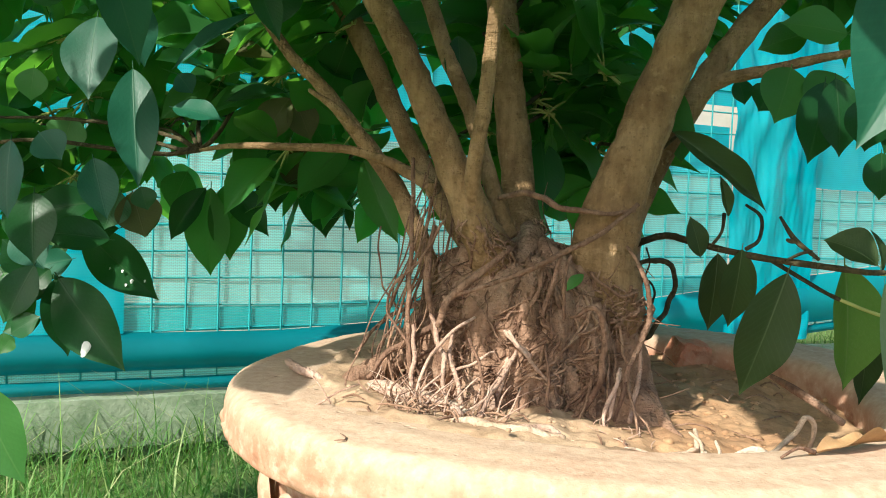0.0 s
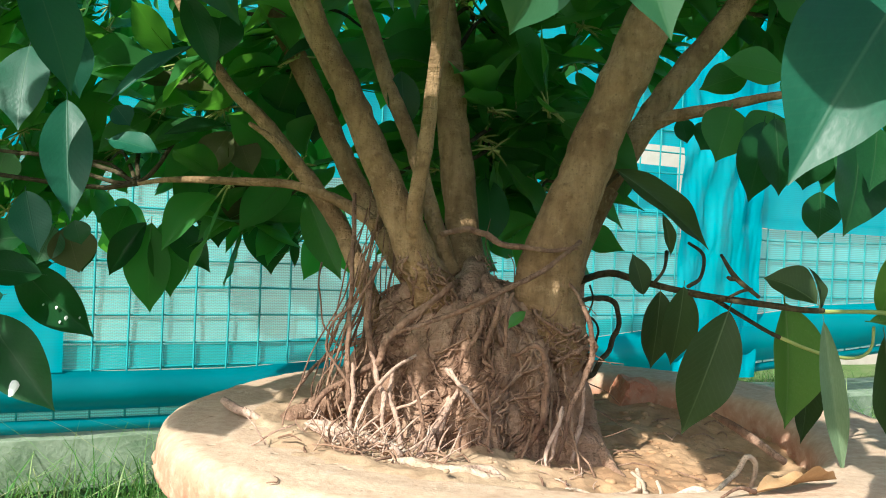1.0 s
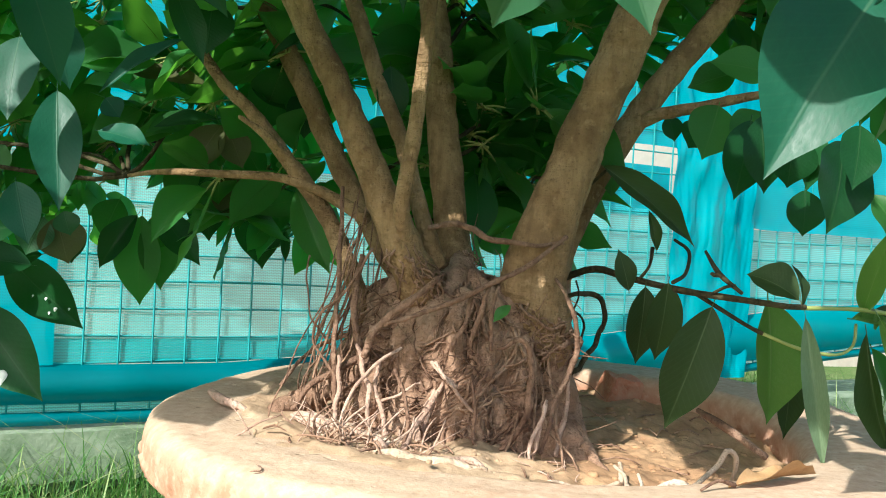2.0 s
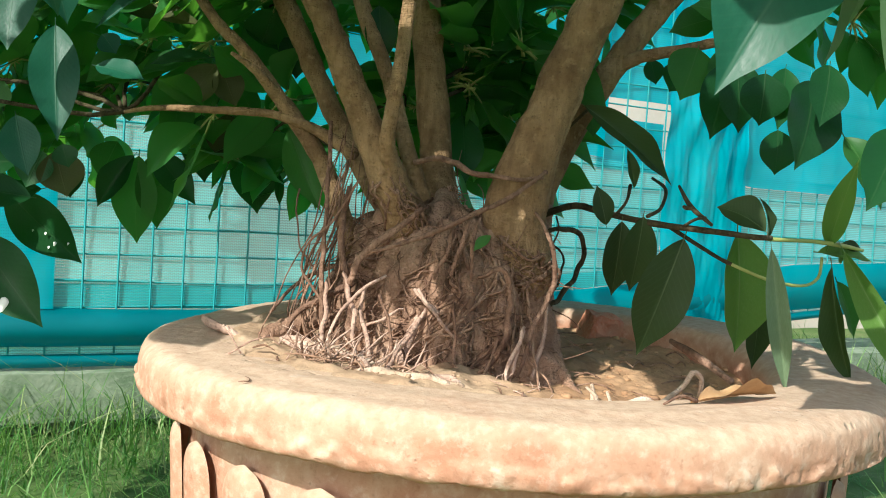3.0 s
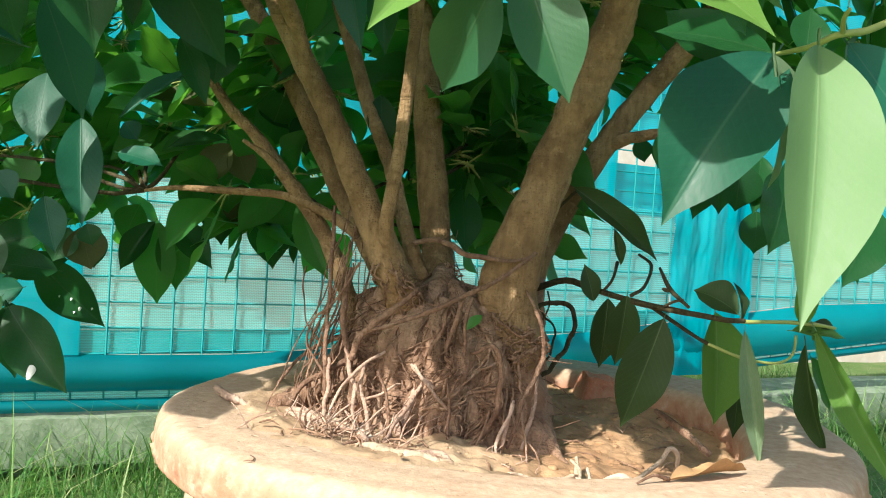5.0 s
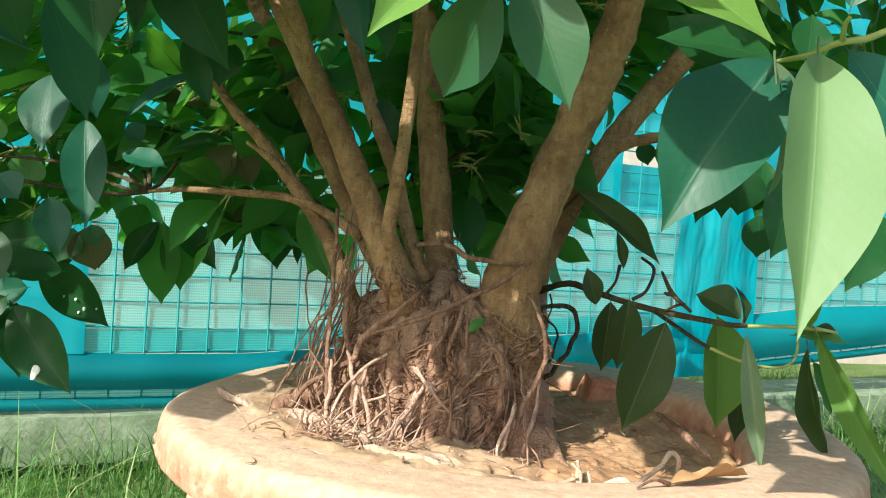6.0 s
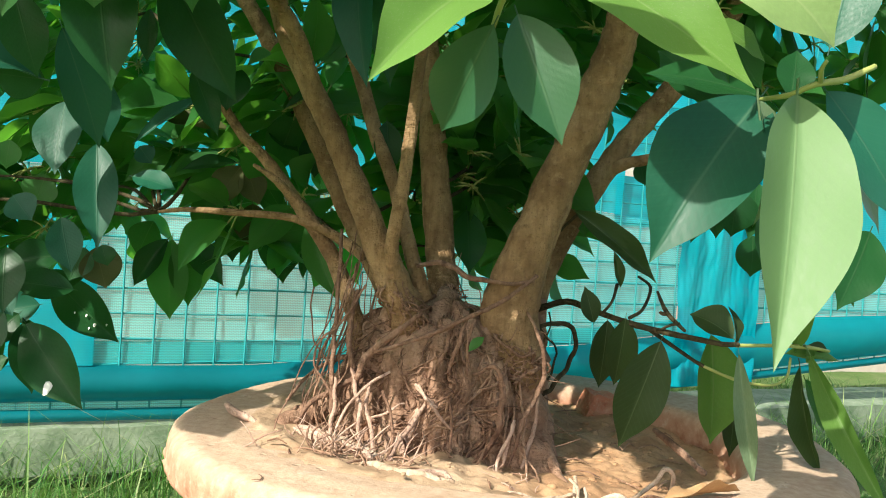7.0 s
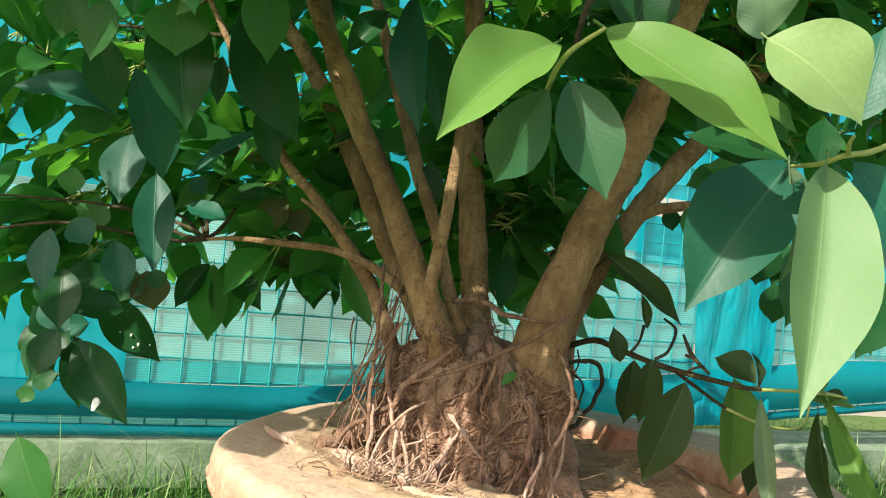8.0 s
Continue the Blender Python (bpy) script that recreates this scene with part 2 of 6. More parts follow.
M_NET_DENSE = net_material("shade_net_double", 1.1, (0.0, 0.46, 0.58), (0.0, 0.5, 0.62))
M_NET_BUNCH = net_material("shade_net_bunched", 1.15, (0.0, 0.46, 0.57), (0.0, 0.50, 0.64), 0.2)
M_NET_FOLD = net_material("shade_net_folded", 1.3, (0.0, 0.215, 0.26), (0.0, 0.24, 0.29))
M_NET_ROLL = net_material("shade_net_rolled", 1.25, (0.0, 0.31, 0.37), (0.0, 0.36, 0.43))
M_WIRE = plain("green_coated_wire", (0.02, 0.33, 0.35), 0.5, 0.4)
M_GRASS = grass_material()


# ---- building helpers ----
def mesh_of(name, verts, faces, mat, smooth=True, uvs=None):
    me = bpy.data.meshes.new(name)
    me.from_pydata([tuple(v) for v in verts], [], faces)
    if uvs is not None:
        layer = me.uv_layers.new(name="map")
        loops = np.empty(len(me.loops), dtype=np.int32)
        me.loops.foreach_get("vertex_index", loops)
        layer.data.foreach_set("uv", np.asarray(uvs, dtype=np.float32)[loops].ravel())
    if smooth:
        me.polygons.foreach_set("use_smooth", [True] * len(me.polygons))
    me.materials.append(mat)
    me.update()
    return me


def part(name, me, parent=None, label=""):
    ob = new(name, me)
    ob.parent = parent
    return tagged(ob, label)


def thing(name, at=(0, 0, 0), **tags):
    ob = new(name)
    ob.location = at
    ob.empty_display_size = 0.05
    return tagged(ob, **tags)


def glide(points, steps):
    """A smooth run of places and radii through the given (x, y, z, radius) rows."""
    p = np.array(points, float)
    ext = np.vstack([2 * p[0] - p[1], p, 2 * p[-1] - p[-2]])
    out = []
    for i in range(1, len(ext) - 2):
        a, b, c, d = ext[i - 1 : i + 3]
        for k in range(steps):
            t = k / steps
            out.append(0.5 * (2 * b + (c - a) * t + (2 * a - 5 * b + 4 * c - d) * t**2 + (3 * b - a - 3 * c + d) * t**3))
    out.append(p[-1])
    return np.array(out)


def tube_data(points, sides=8, steps=4, rough=0.0, seed=0.0, wander=0.0):
    """Verts and faces of a tapered, slightly knobbly tube along (x, y, z, radius) rows, closed at both ends."""
    run = glide(points, steps)
    if wander:
        for i in range(1, len(run) - 1):
            run[i, :3] += np.array(noise.noise_vector(Vector((i * 0.23 + seed, seed * 1.7, 3.1)))) * wander
    pos, rad = run[:, :3], np.abs(run[:, 3])
    tan = np.gradient(pos, axis=0)
    tan /= np.linalg.norm(tan, axis=1)[:, None] + 1e-9
    side = np.cross(tan[0], (0.31, 0.87, 0.38))
    verts, faces = [], []
    for i, (c, t, r) in enumerate(zip(pos, tan, rad)):
        side = side - t * (side @ t)
        side /= np.linalg.norm(side) + 1e-9
        up = np.cross(t, side)
        for k in range(sides):
            a = 2 * math.pi * k / sides
            q = r
            if rough:
                d = side * math.cos(a) + up * math.sin(a)
                q = r * (1 + rough * noise.noise(Vector((c + d * r * 0.8) * (0.9 / max(r, 0.004)) + seed)))
            verts.append(c + (side * math.cos(a) + up * math.sin(a)) * q)
    n = len(pos)
    for i in range(n - 1):
        for k in range(sides):
            j = (k + 1) % sides
            faces.append((i * sides + k, i * sides + j, (i + 1) * sides + j, (i + 1) * sides + k))
    verts += [pos[0] - tan[0] * rad[0] * 0.4, pos[-1] + tan[-1] * rad[-1] * 0.6]
    a, b = len(verts) - 2, len(verts) - 1
    for k in range(sides):
        j = (k + 1) % sides
        faces += [(a, j, k), (b, (n - 1) * sides + k, (n - 1) * sides + j)]
    return verts, faces


LIMB_POINTS, LIMB_RUNS = [], []


def tube(name, points, mat, parent, sides=8, steps=4, rough=0.0, seed=0.0, wander=0.0, label="", reach=0.0):
    if reach:  # the limb goes on up into the crown in its own direction, thinning
        a, b = np.array(points[-2]), np.array(points[-1])
        way = (b - a)[:3] / np.linalg.norm((b - a)[:3])
        side = np.array((math.sin(seed * 2.1), math.cos(seed * 1.7), 0.4)) * 0.16
        points = points + [(*(b[:3] + (way + side) * reach * 0.45), b[3] * 0.84), (*(b[:3] + (way + side * 0.3) * reach), b[3] * 0.6)]
    if name == "limb":
        LIMB_RUNS.append(glide(points, 8))
        LIMB_POINTS.extend(Vector(p[:3]) for p in glide(points, 5)[6:])
    return part(name, mesh_of(name, *tube_data(points, sides, steps, rough, seed, wander), mat), parent, label)


def joined(name, pieces, mat, parent, label=""):
    """Many small pieces as one mesh."""
    verts, faces, uvs = [], [], []
    for piece in pieces:
        k = len(verts)
        verts += list(piece[0])
        faces += [tuple(i + k for i in f) for f in piece[1]]
        if len(piece) > 2:
            uvs += list(piece[2])
    return tagged(part(name, mesh_of(name, verts, faces, mat, uvs=uvs or None), parent, label), kind="stuff")


OUTLINE = ((0, 0), (0.015, 0.11), (0.05, 0.28), (0.1, 0.46), (0.18, 0.69), (0.28, 0.88), (0.38, 0.975), (0.48, 1), (0.58, 0.95), (0.68, 0.81), (0.78, 0.58), (0.86, 0.33), (0.92, 0.15), (0.96, 0.07), (1, 0))


def outline(v):
    """Half the width of a blade at v of its length, as a share of its greatest half width, with the knots rounded off."""
    return float(np.mean([np.interp(v + d, *zip(*OUTLINE)) for d in (-0.03, -0.015, 0.0, 0.015, 0.03)])) * min(1.0, v * 40, (1 - v) * 30)


def leaf_data(ratio, fold, bend, twist, wave, rows=17, cols=7):
    """A fig leaf of length 1 along +y, face to +z: short stalk, oval blade folded along the midrib, widest past its middle, drawn-out drip tip."""
    verts, faces, uvs = [], [], []
    for i in range(rows):
        v = i / (rows - 1)
        half = 0.5 * ratio * outline(v)
        for j in range(cols):
            s = 2 * j / (cols - 1) - 1
            x = s * half
            z = abs(s) ** 1.25 * half * fold + wave * half * math.sin(v * 13 + (2 if s > 0 else 0)) * s * s
            z += bend * (v - v * v) * 1.6
            ang = twist * v
            verts.append((x * math.cos(ang) - z * 0.3 * math.sin(ang), v, z + x * math.sin(ang)))
            uvs.append((0.5 + 0.5 * s * half / (0.5 * ratio), v))
    for i in range(rows - 1):
        for j in range(cols - 1):
            a = i * cols + j
            faces.append((a, a + 1, a + cols + 1, a + cols))
    k = len(verts)
    for y, r in ((-0.07, 0.011), (-0.03, 0.010), (0.02, 0.010), (0.5, 0.006)):
        for a in range(4):
            verts.append((r * math.cos(a * math.pi / 2), y, bend * (max(y, 0) - max(y, 0) ** 2) * 1.6 - 0.004 + r * math.sin(a * math.pi / 2)))
            uvs.append((0.5, 0.5))
    for i in range(3):
        for a in range(4):
            b = (a + 1) % 4
            faces.append((k + i * 4 + a, k + i * 4 + b, k + i * 4 + 4 + b, k + i * 4 + 4 + a))
    return verts, faces, uvs


BENDS = [(0.13, 0.12, 0.05, 0.03), (0.22, 0.2, 0.15, 0.05), (0.08, -0.08, -0.2, 0.06), (0.32, 0.3, 0.25, 0.04), (0.25, 0.06, 0.0, 0.02), (-0.3, 0.15, 0.3, 0.06), (0.34, 0.12, 0.1, 0.03)]
SHAPES = [leaf_data(1.0, *k) for k in BENDS]
FINE_SHAPES = [leaf_data(1.0, *k, rows=31, cols=11) for k in BENDS]
LEAF_MESH = {}


def leaf_pose(base, tip, width, face):
    b, t = Vector(base), Vector(tip)
    y = (t - b).normalized()
    z = Vector(face)
    z = (z - y * z.dot(y)).normalized()
    x = y.cross(z)
    length = (t - b).length
    m = Matrix((x * width, y * length, z * length)).transposed().to_4x4()
    m.translation = b
    return m


def leaf(base, tip, width, tone="dark", face=(0.05, -0.8, 0.55), shape=0, parent=None):
    """One leaf of the tree from the foot of its blade to its tip."""
    key = (tone, shape)
    if key not in LEAF_MESH:
        LEAF_MESH[key] = mesh_of("leaf", FINE_SHAPES[shape][0], FINE_SHAPES[shape][1], TONES[tone], uvs=FINE_SHAPES[shape][2])
    ob = part("leaf", LEAF_MESH[key], parent or tree)
    ob.matrix_basis = leaf_pose(base, tip, width, face)
    return ob


# ---- ground and boundary ----
GROUND = -0.05
NET_A, NET_DIR = Vector((-0.553, 0.813, 0.0)), Vector((0.9104, 0.4138, 0.0))
NET_OUT = Vector((0.4138, -0.9104, 0.0))  # towards the garden


def along(s, z, off=0.0):
    """A place s metres along the fence, z high, off metres in front of it."""
    p = NET_A + NET_DIR * s + NET_OUT * off
    return (p.x, p.y, z)


def lerp(x, *knots):
    return float(np.interp(x, [k[0] for k in knots], [k[1] for k in knots]))


def build_ground():
    xs = np.concatenate([[-60, -12, -4], np.linspace(-1.6, 2.4, 60), [5, 14, 60]])
    ys = np.concatenate([[-60, -12, -4], np.linspace(-1.4, 3.2, 60), [6, 14, 60]])
    verts = [(x, y, GROUND + 0.012 * noise.noise(Vector((x * 4, y * 4, 0))) * (abs(x) < 3)) for y in ys for x in xs]
    n = len(xs)
    faces = [(j * n + i, j * n + i + 1, (j + 1) * n + i + 1, (j + 1) * n + i) for j in range(len(ys) - 1) for i in range(n - 1)]
    return tagged(part("ground", mesh_of("ground", verts, faces, M_GROUND)), "dark earth with short green lawn grass", "ground", kind="structure")


def strip(s0, s1, low, high, off, columns, rows, ripple=0.004, belly=0.0, seed=0.0, fold=0.0):
    """A length of cloth between two sloping edges, as verts, faces and a map in metres."""
    verts, faces, uvs = [], [], []
    for j in range(rows + 1):
        for i in range(columns + 1):
            s, v = s0 + (s1 - s0) * i / columns, j / rows
            a, b = lerp(s, *low), lerp(s, *high)
            z = a + (b - a) * v
            o = off + ripple * noise.noise(Vector((s * 9 + seed, z * 7, seed))) + belly * math.sin(math.pi * v) ** 0.7
            o += fold * (0.5 * math.sin(s * 95 + 9 * noise.noise(Vector((z * 5, s * 2, seed)))) + 1.2 * noise.noise(Vector((s * 32, z * 13, seed))) + 0.5 * noise.noise(Vector((s * 90, z * 30, seed))))
            verts.append(along(s, z, o))
            uvs.append((s, z))
    n = columns + 1
    for j in range(rows):
        for i in range(columns):
            faces.append((j * n + i, j * n + i + 1, (j + 1) * n + i + 1, (j + 1) * n + i))
    return verts, faces, uvs


HEM = ((-9, 0.058), (0.4, 0.058), (1.28, 0.105), (1.9, 0.158), (3.2, 0.25))
HEM_TOP = ((-9, 0.080), (0.4, 0.080), (1.28, 0.125), (1.9, 0.178), (3.2, 0.27))
STRIP_TOP = ((-9, 0.097), (0.4, 0.092), (1.28, 0.13), (1.9, 0.182), (3.2, 0.275))
ROLL_TOP = ((-9, 0.165), (0.2, 0.155), (0.96, 0.20), (1.62, 0.272), (3.2, 0.33))
ROLL_LAP = ((-9, 0.205), (0.2, 0.197), (0.96, 0.235), (1.62, 0.30), (3.2, 0.36))
THIN_TOP = ((-9, 0.525), (0.93, 0.492), (1.45, 0.447), (3.2, 0.44))
NET_TOP = ((-9, 1.25), (3.2, 1.25))
S0, S1 = -2.2, 3.0


def cloth(name, mat, parent, *args, label="", **more):
    v, f, u = strip(*args, **more)
    return part(name, mesh_of(name, v, f, mat, uvs=u), parent, label)


def build_net():
    net = thing("shade_net", along(0, 0), label="teal knitted shade net tied along a wire fence", category="shade net")
    inv = Matrix.Translation(net.location).inverted()
    cloth("net_panel", M_NET_THIN, net, -0.075, 0.72, ROLL_TOP, THIN_TOP, -0.005, 80, 16, label="thin sunlit teal net panel")
    cloth("net_panel", M_NET_MID, net, 0.715, 1.19, ROLL_TOP, THIN_TOP, -0.006, 60, 16, ripple=0.006, seed=2.2, label="thin slack teal net panel")
    cloth("net_panel", M_NET_MID, net, 1.34, S1, ROLL_TOP, THIN_TOP, -0.005, 80, 16, seed=3.0, label="thin sunlit teal net panel")
    cloth("net_panel", M_NET_THIN, net, S0, -0.105, ((-9, 0.44), (3, 0.44)), THIN_TOP, -0.005, 40, 8, seed=5.0, label="thin sunlit teal net panel")
    cloth("net_overlap", M_NET_LAP, net, -0.075, 1.19, ROLL_TOP, ROLL_LAP, -0.002, 90, 6, ripple=0.003, seed=11.0, label="lapped lower strip of teal net")
    cloth("net_overlap", M_NET_DENSE, net, -0.11, -0.07, ROLL_TOP, THIN_TOP, 0.010, 4, 14, label="double layer of teal net")
    cloth("net_overlap", M_NET_DENSE, net, S0, -0.105, ROLL_TOP, ((-9, 0.445), (3, 0.445)), 0.008, 60, 14, seed=7.0, label="double layer of teal net")
    cloth("net_overlap", M_NET_DENSE, net, S0, 1.01, THIN_TOP, NET_TOP, 0.006, 120, 20, ripple=0.012, seed=1.0, label="double layer of teal net")
    cloth("net_overlap", M_NET_DENSE, net, 1.005, 1.20, ((0, 0.625), (3, 0.60)), NET_TOP, -0.006, 30, 20, ripple=0.006, seed=2.0)
    cloth("net_overlap", M_NET_DENSE, net, 1.005, 1.185, ((0, 0.470), (3, 0.45)), ((0, 0.580), (3, 0.560)), -0.014, 16, 12, ripple=0.006, seed=2.5)
    cloth("net_overlap", M_NET_DENSE, net, 1.33, S1, THIN_TOP, NET_TOP, 0.008, 90, 20, ripple=0.012, seed=4.0)
    cloth("net_fold", M_NET_BUNCH, net, 1.16, 1.40, ((0, 0.10), (3, 0.12)), NET_TOP, 0.03, 160, 90, ripple=0.012, fold=0.005, seed=6.0, label="bunched vertical folds of teal net")
    cloth("net_roll", M_NET_FOLD, net, S0, 0.78, STRIP_TOP, ROLL_TOP, 0.004, 90, 12, belly=0.028, ripple=0.006, seed=8.0, label="rolled lower edge of the net")
    cloth("net_roll", M_NET_ROLL, net, 0.78, S1, STRIP_TOP, ROLL_TOP, 0.004, 90, 12, belly=0.028, ripple=0.006, seed=8.0, label="rolled lower edge of the net in a lighter teal")
    cloth("net_strip", M_NET_THIN, net, S0, S1, HEM_TOP, STRIP_TOP, 0.003, 140, 3, seed=9.0)
    cloth("hem", M_NET_FOLD, net, S0, S1, HEM, HEM_TOP, 0.004, 140, 5, belly=0.012, ripple=0.004, seed=10.0, label="folded dark teal hem")
    for ch in net.children:
        ch.matrix_parent_inverse = inv
    return net


def build_wire_fence():
    """Welded mesh of thin wires behind the net."""
    fence = thing("wire_fence", along(0, 0), label="welded wire mesh fence behind shade net", category="fence")
    inv = Matrix.Translation(fence.location).inverted()
    k = -12
    while k < 52:
        s = -0.025 + 0.0545 * k
        pts = [(*along(s + 0.003 * noise.noise(Vector((z * 6, k, 1))), z, 0.003), 0.0019) for z in np.linspace(lerp(s, *HEM) + 0.012, 1.2, 7)]
        tube("wire", pts, M_WIRE, fence, sides=5, steps=2)
        k += 1
    for r in range(26):
        z = 0.1125 + 0.0445 * r
        pts = [(*along(s, z + 0.006 * noise.noise(Vector((s * 2.3, r, 4))), 0.000), 0.0017) for s in np.linspace(S0 + 1.4, 1.0 if z < 0.16 else 1.75 if z < 0.22 else S1, 26)]
        tube("wire", pts, M_WIRE, fence, sides=5, steps=2)
    for ch in fence.children:
        ch.matrix_parent_inverse = inv
    return fence


def slab(name, s0, s1, z0, z1, off0, off1, mat, tags, cols=60, rows=6):
    """A long upright block along the fence with an uneven face."""
    verts, faces = [], []
    ring = [(off0, z0)] + [(off0, z0 + (z1 - z0) * (k + 1) / rows) for k in range(rows)] + [(off1, z1), (off1, z0)]
    for i in range(cols + 1):
        s = s0 + (s1 - s0) * i / cols
        for o, z in ring:
            e = 0.006 * noise.noise(Vector((s * 7, z * 13, o)))
            verts.append(along(s, z + (e if z > z0 else 0), o + e))
    n = len(ring)
    for i in range(cols):
        for k in range(n):
            faces.append((i * n + k, i * n + (k + 1) % n, (i + 1) * n + (k + 1) % n, (i + 1) * n + k))
    faces += [tuple(range(n)), tuple(cols * n + k for k in reversed(range(n)))]
    return tagged(part(name, mesh_of(name, verts, faces, mat, smooth=False)), *tags, kind="structure")


build_ground()
slab("kerb", S0, S1, -0.027, 0.053, 0.034, -0.2, M_KERB, ("low pale mossy concrete kerb under the fence", "kerb"))
slab("kerb_foot", S0, S1 - 0.01, GROUND - 0.05, -0.0275, -0.01, -0.19, M_KERB, ("recessed foot of the mossy kerb", "kerb"))
slab("wall_back", S0 - 2, S1 + 2, GROUND - 0.05, 1.5, -1.05, -1.25, M_WALL, ("pale limewashed garden wall", "wall"))
build_wire_fence()
build_net()

# ---- planter ----
POT = Vector((0.031, -0.01, 0.0))
RIM, LIP = 0.257, 0.220


def turned(profile, steps, wobble, grain, seed, edge=False, swell=0.0):
    """Verts and faces of a revolved wall with hand-made unevenness; the profile runs as (radius, z)."""
    verts, faces = [], []
    if edge:  # even out the profile's spacing
        gaps = [0.0] + [math.dist(a, b) for a, b in zip(profile, profile[1:])]
        run = np.cumsum(gaps)
        at = np.linspace(0, run[-1], 100)
        profile = list(zip(np.interp(at, run, [q[0] for q in profile]), np.interp(at, run, [q[1] for q in profile])))
    n = len(profile)
    for i in range(steps):
        a = 2 * math.pi * i / steps
        for r, z in profile:
            p = Vector((math.cos(a) * r, math.sin(a) * r, z))
            rag = 6.5 if edge and abs(z - LIP) < 0.012 else 1.0
            lift = swell * max(0.0, math.cos(a - radians(62))) ** 1.5 * (z > 0.22)
            e = wobble * noise.noise(p * 7 + Vector((seed, 0, 0))) + rag * (grain * noise.noise(p * 42 + Vector((0, seed, 0))) + 0.7 * grain * noise.noise(p * 130) + 0.6 * grain * noise.noise(p * 310))
            verts.append((math.cos(a) * (r + e), math.sin(a) * (r + e), z + e * 0.7 + lift))
    for i in range(steps):
        j = (i + 1) % steps
        for k in range(n - 1):
            faces.append((i * n + k, j * n + k, j * n + k + 1, i * n + k + 1))
    return verts, faces


def arc(cx, cz, r, a0, a1, n):
    return [(cx + r * math.cos(radians(a0 + (a1 - a0) * k / n)), cz + r * math.sin(radians(a0 + (a1 - a0) * k / n))) for k in range(n + 1)]


def build_planter():
    pot = thing("planter", POT, label="large round terracotta planter with thick worn rim", category="planter")
    inner = [(0.200, 0.12), (0.206, 0.20)]
    rim = inner + arc(0.220, RIM - 0.014, 0.014, 180, 100, 5) + [(0.235, RIM), (0.25, RIM + 0.001), (0.266, RIM)] + arc(0.280, RIM - 0.015, 0.015, 85, 0, 6)
    rim += [(0.2955, RIM - 0.021), (0.2955, LIP + 0.008), (0.2945, LIP + 0.003), (0.292, LIP + 0.0005), (0.285, LIP), (0.272, LIP + 0.002), (0.262, LIP + 0.004), (0.24, LIP + 0.006)]
    part("rim", mesh_of("rim", *turned(rim, 720, 0.0035, 0.0006, 1.0, True, 0.013), M_CLAY), pot, "thick dusty terracotta rim, chipped")
    body = [(0.25, LIP + 0.004), (0.254, 0.20), (0.254, 0.17), (0.250, 0.10), (0.240, 0.02), (0.232, GROUND + 0.002), (0.15, GROUND)]
    part("body", mesh_of("body", *turned(body, 160, 0.004, 0.0015, 2.0), M_CLAY), pot)
    # raised upright staves with rounded heads round the body
    rows, cols = 18, 8
    verts, faces = [], []
    for j in range(rows + 1):
        v = 0.8 * j / 6 if j < 6 else 0.8 + 0.2 * (j - 6) / 12
        z = -0.048 + 0.245 * v
        w = 0.024 * math.sqrt(max(0.0, 1 - max(0, (v - 0.89) / 0.11) ** 2))
        for i in range(cols + 1):
            u = 2 * i / cols - 1
            verts.append((u * max(w, 0.001), 0.007 * (1 - abs(u) ** 3) * math.sqrt(max(0.0, 1 - max(0, (v - 0.93) / 0.07) ** 2)) - 0.002, z))
    n = cols + 1
    for j in range(rows):
        for i in range(cols):
            faces.append((j * n + i + 1, j * n + i, (j + 1) * n + i, (j + 1) * n + i + 1))
    stave = mesh_of("stave", verts, faces, M_CLAY)
    for k in range(25):
        ob = part("stave", stave, pot)
        a = 360 * k / 25 + 5
        ob.matrix_basis = pose(0, 0, 0, 0, 0, a) @ pose(0, 0.2525, 0, -3.5, 0, 0)
    return pot


pot = build_planter()


def soil_height(x, y):
    h = lerp(x, (-0.2, 0.257), (-0.06, 0.251), (0.02, 0.245), (0.07, 0.237), (0.12, 0.232), (0.25, 0.232))
    if x > 0.03:
        h += 0.016 * lerp(y, (-0.02, 0.0), (0.16, 1.0)) * lerp(x, (0.03, 0.0), (0.08, 1.0)) - 0.005 * lerp(y, (-0.2, 1.0), (-0.12, 0.0))
    if x < 0.04:
        r = math.hypot(x - POT.x, y - POT.y)
        h += (RIM + 0.003 - h) * lerp(r, (0.17, 0.0), (0.215, 1.0)) * lerp(x, (-0.06, 1.0), (0.04, 0.0))
    return h + 0.006 * noise.noise(Vector((x * 22, y * 22, 0))) + 0.0035 * noise.noise(Vector((x * 70, y * 70, 2))) + 0.0012 * noise.noise(Vector((x * 210, y * 210, 5)))


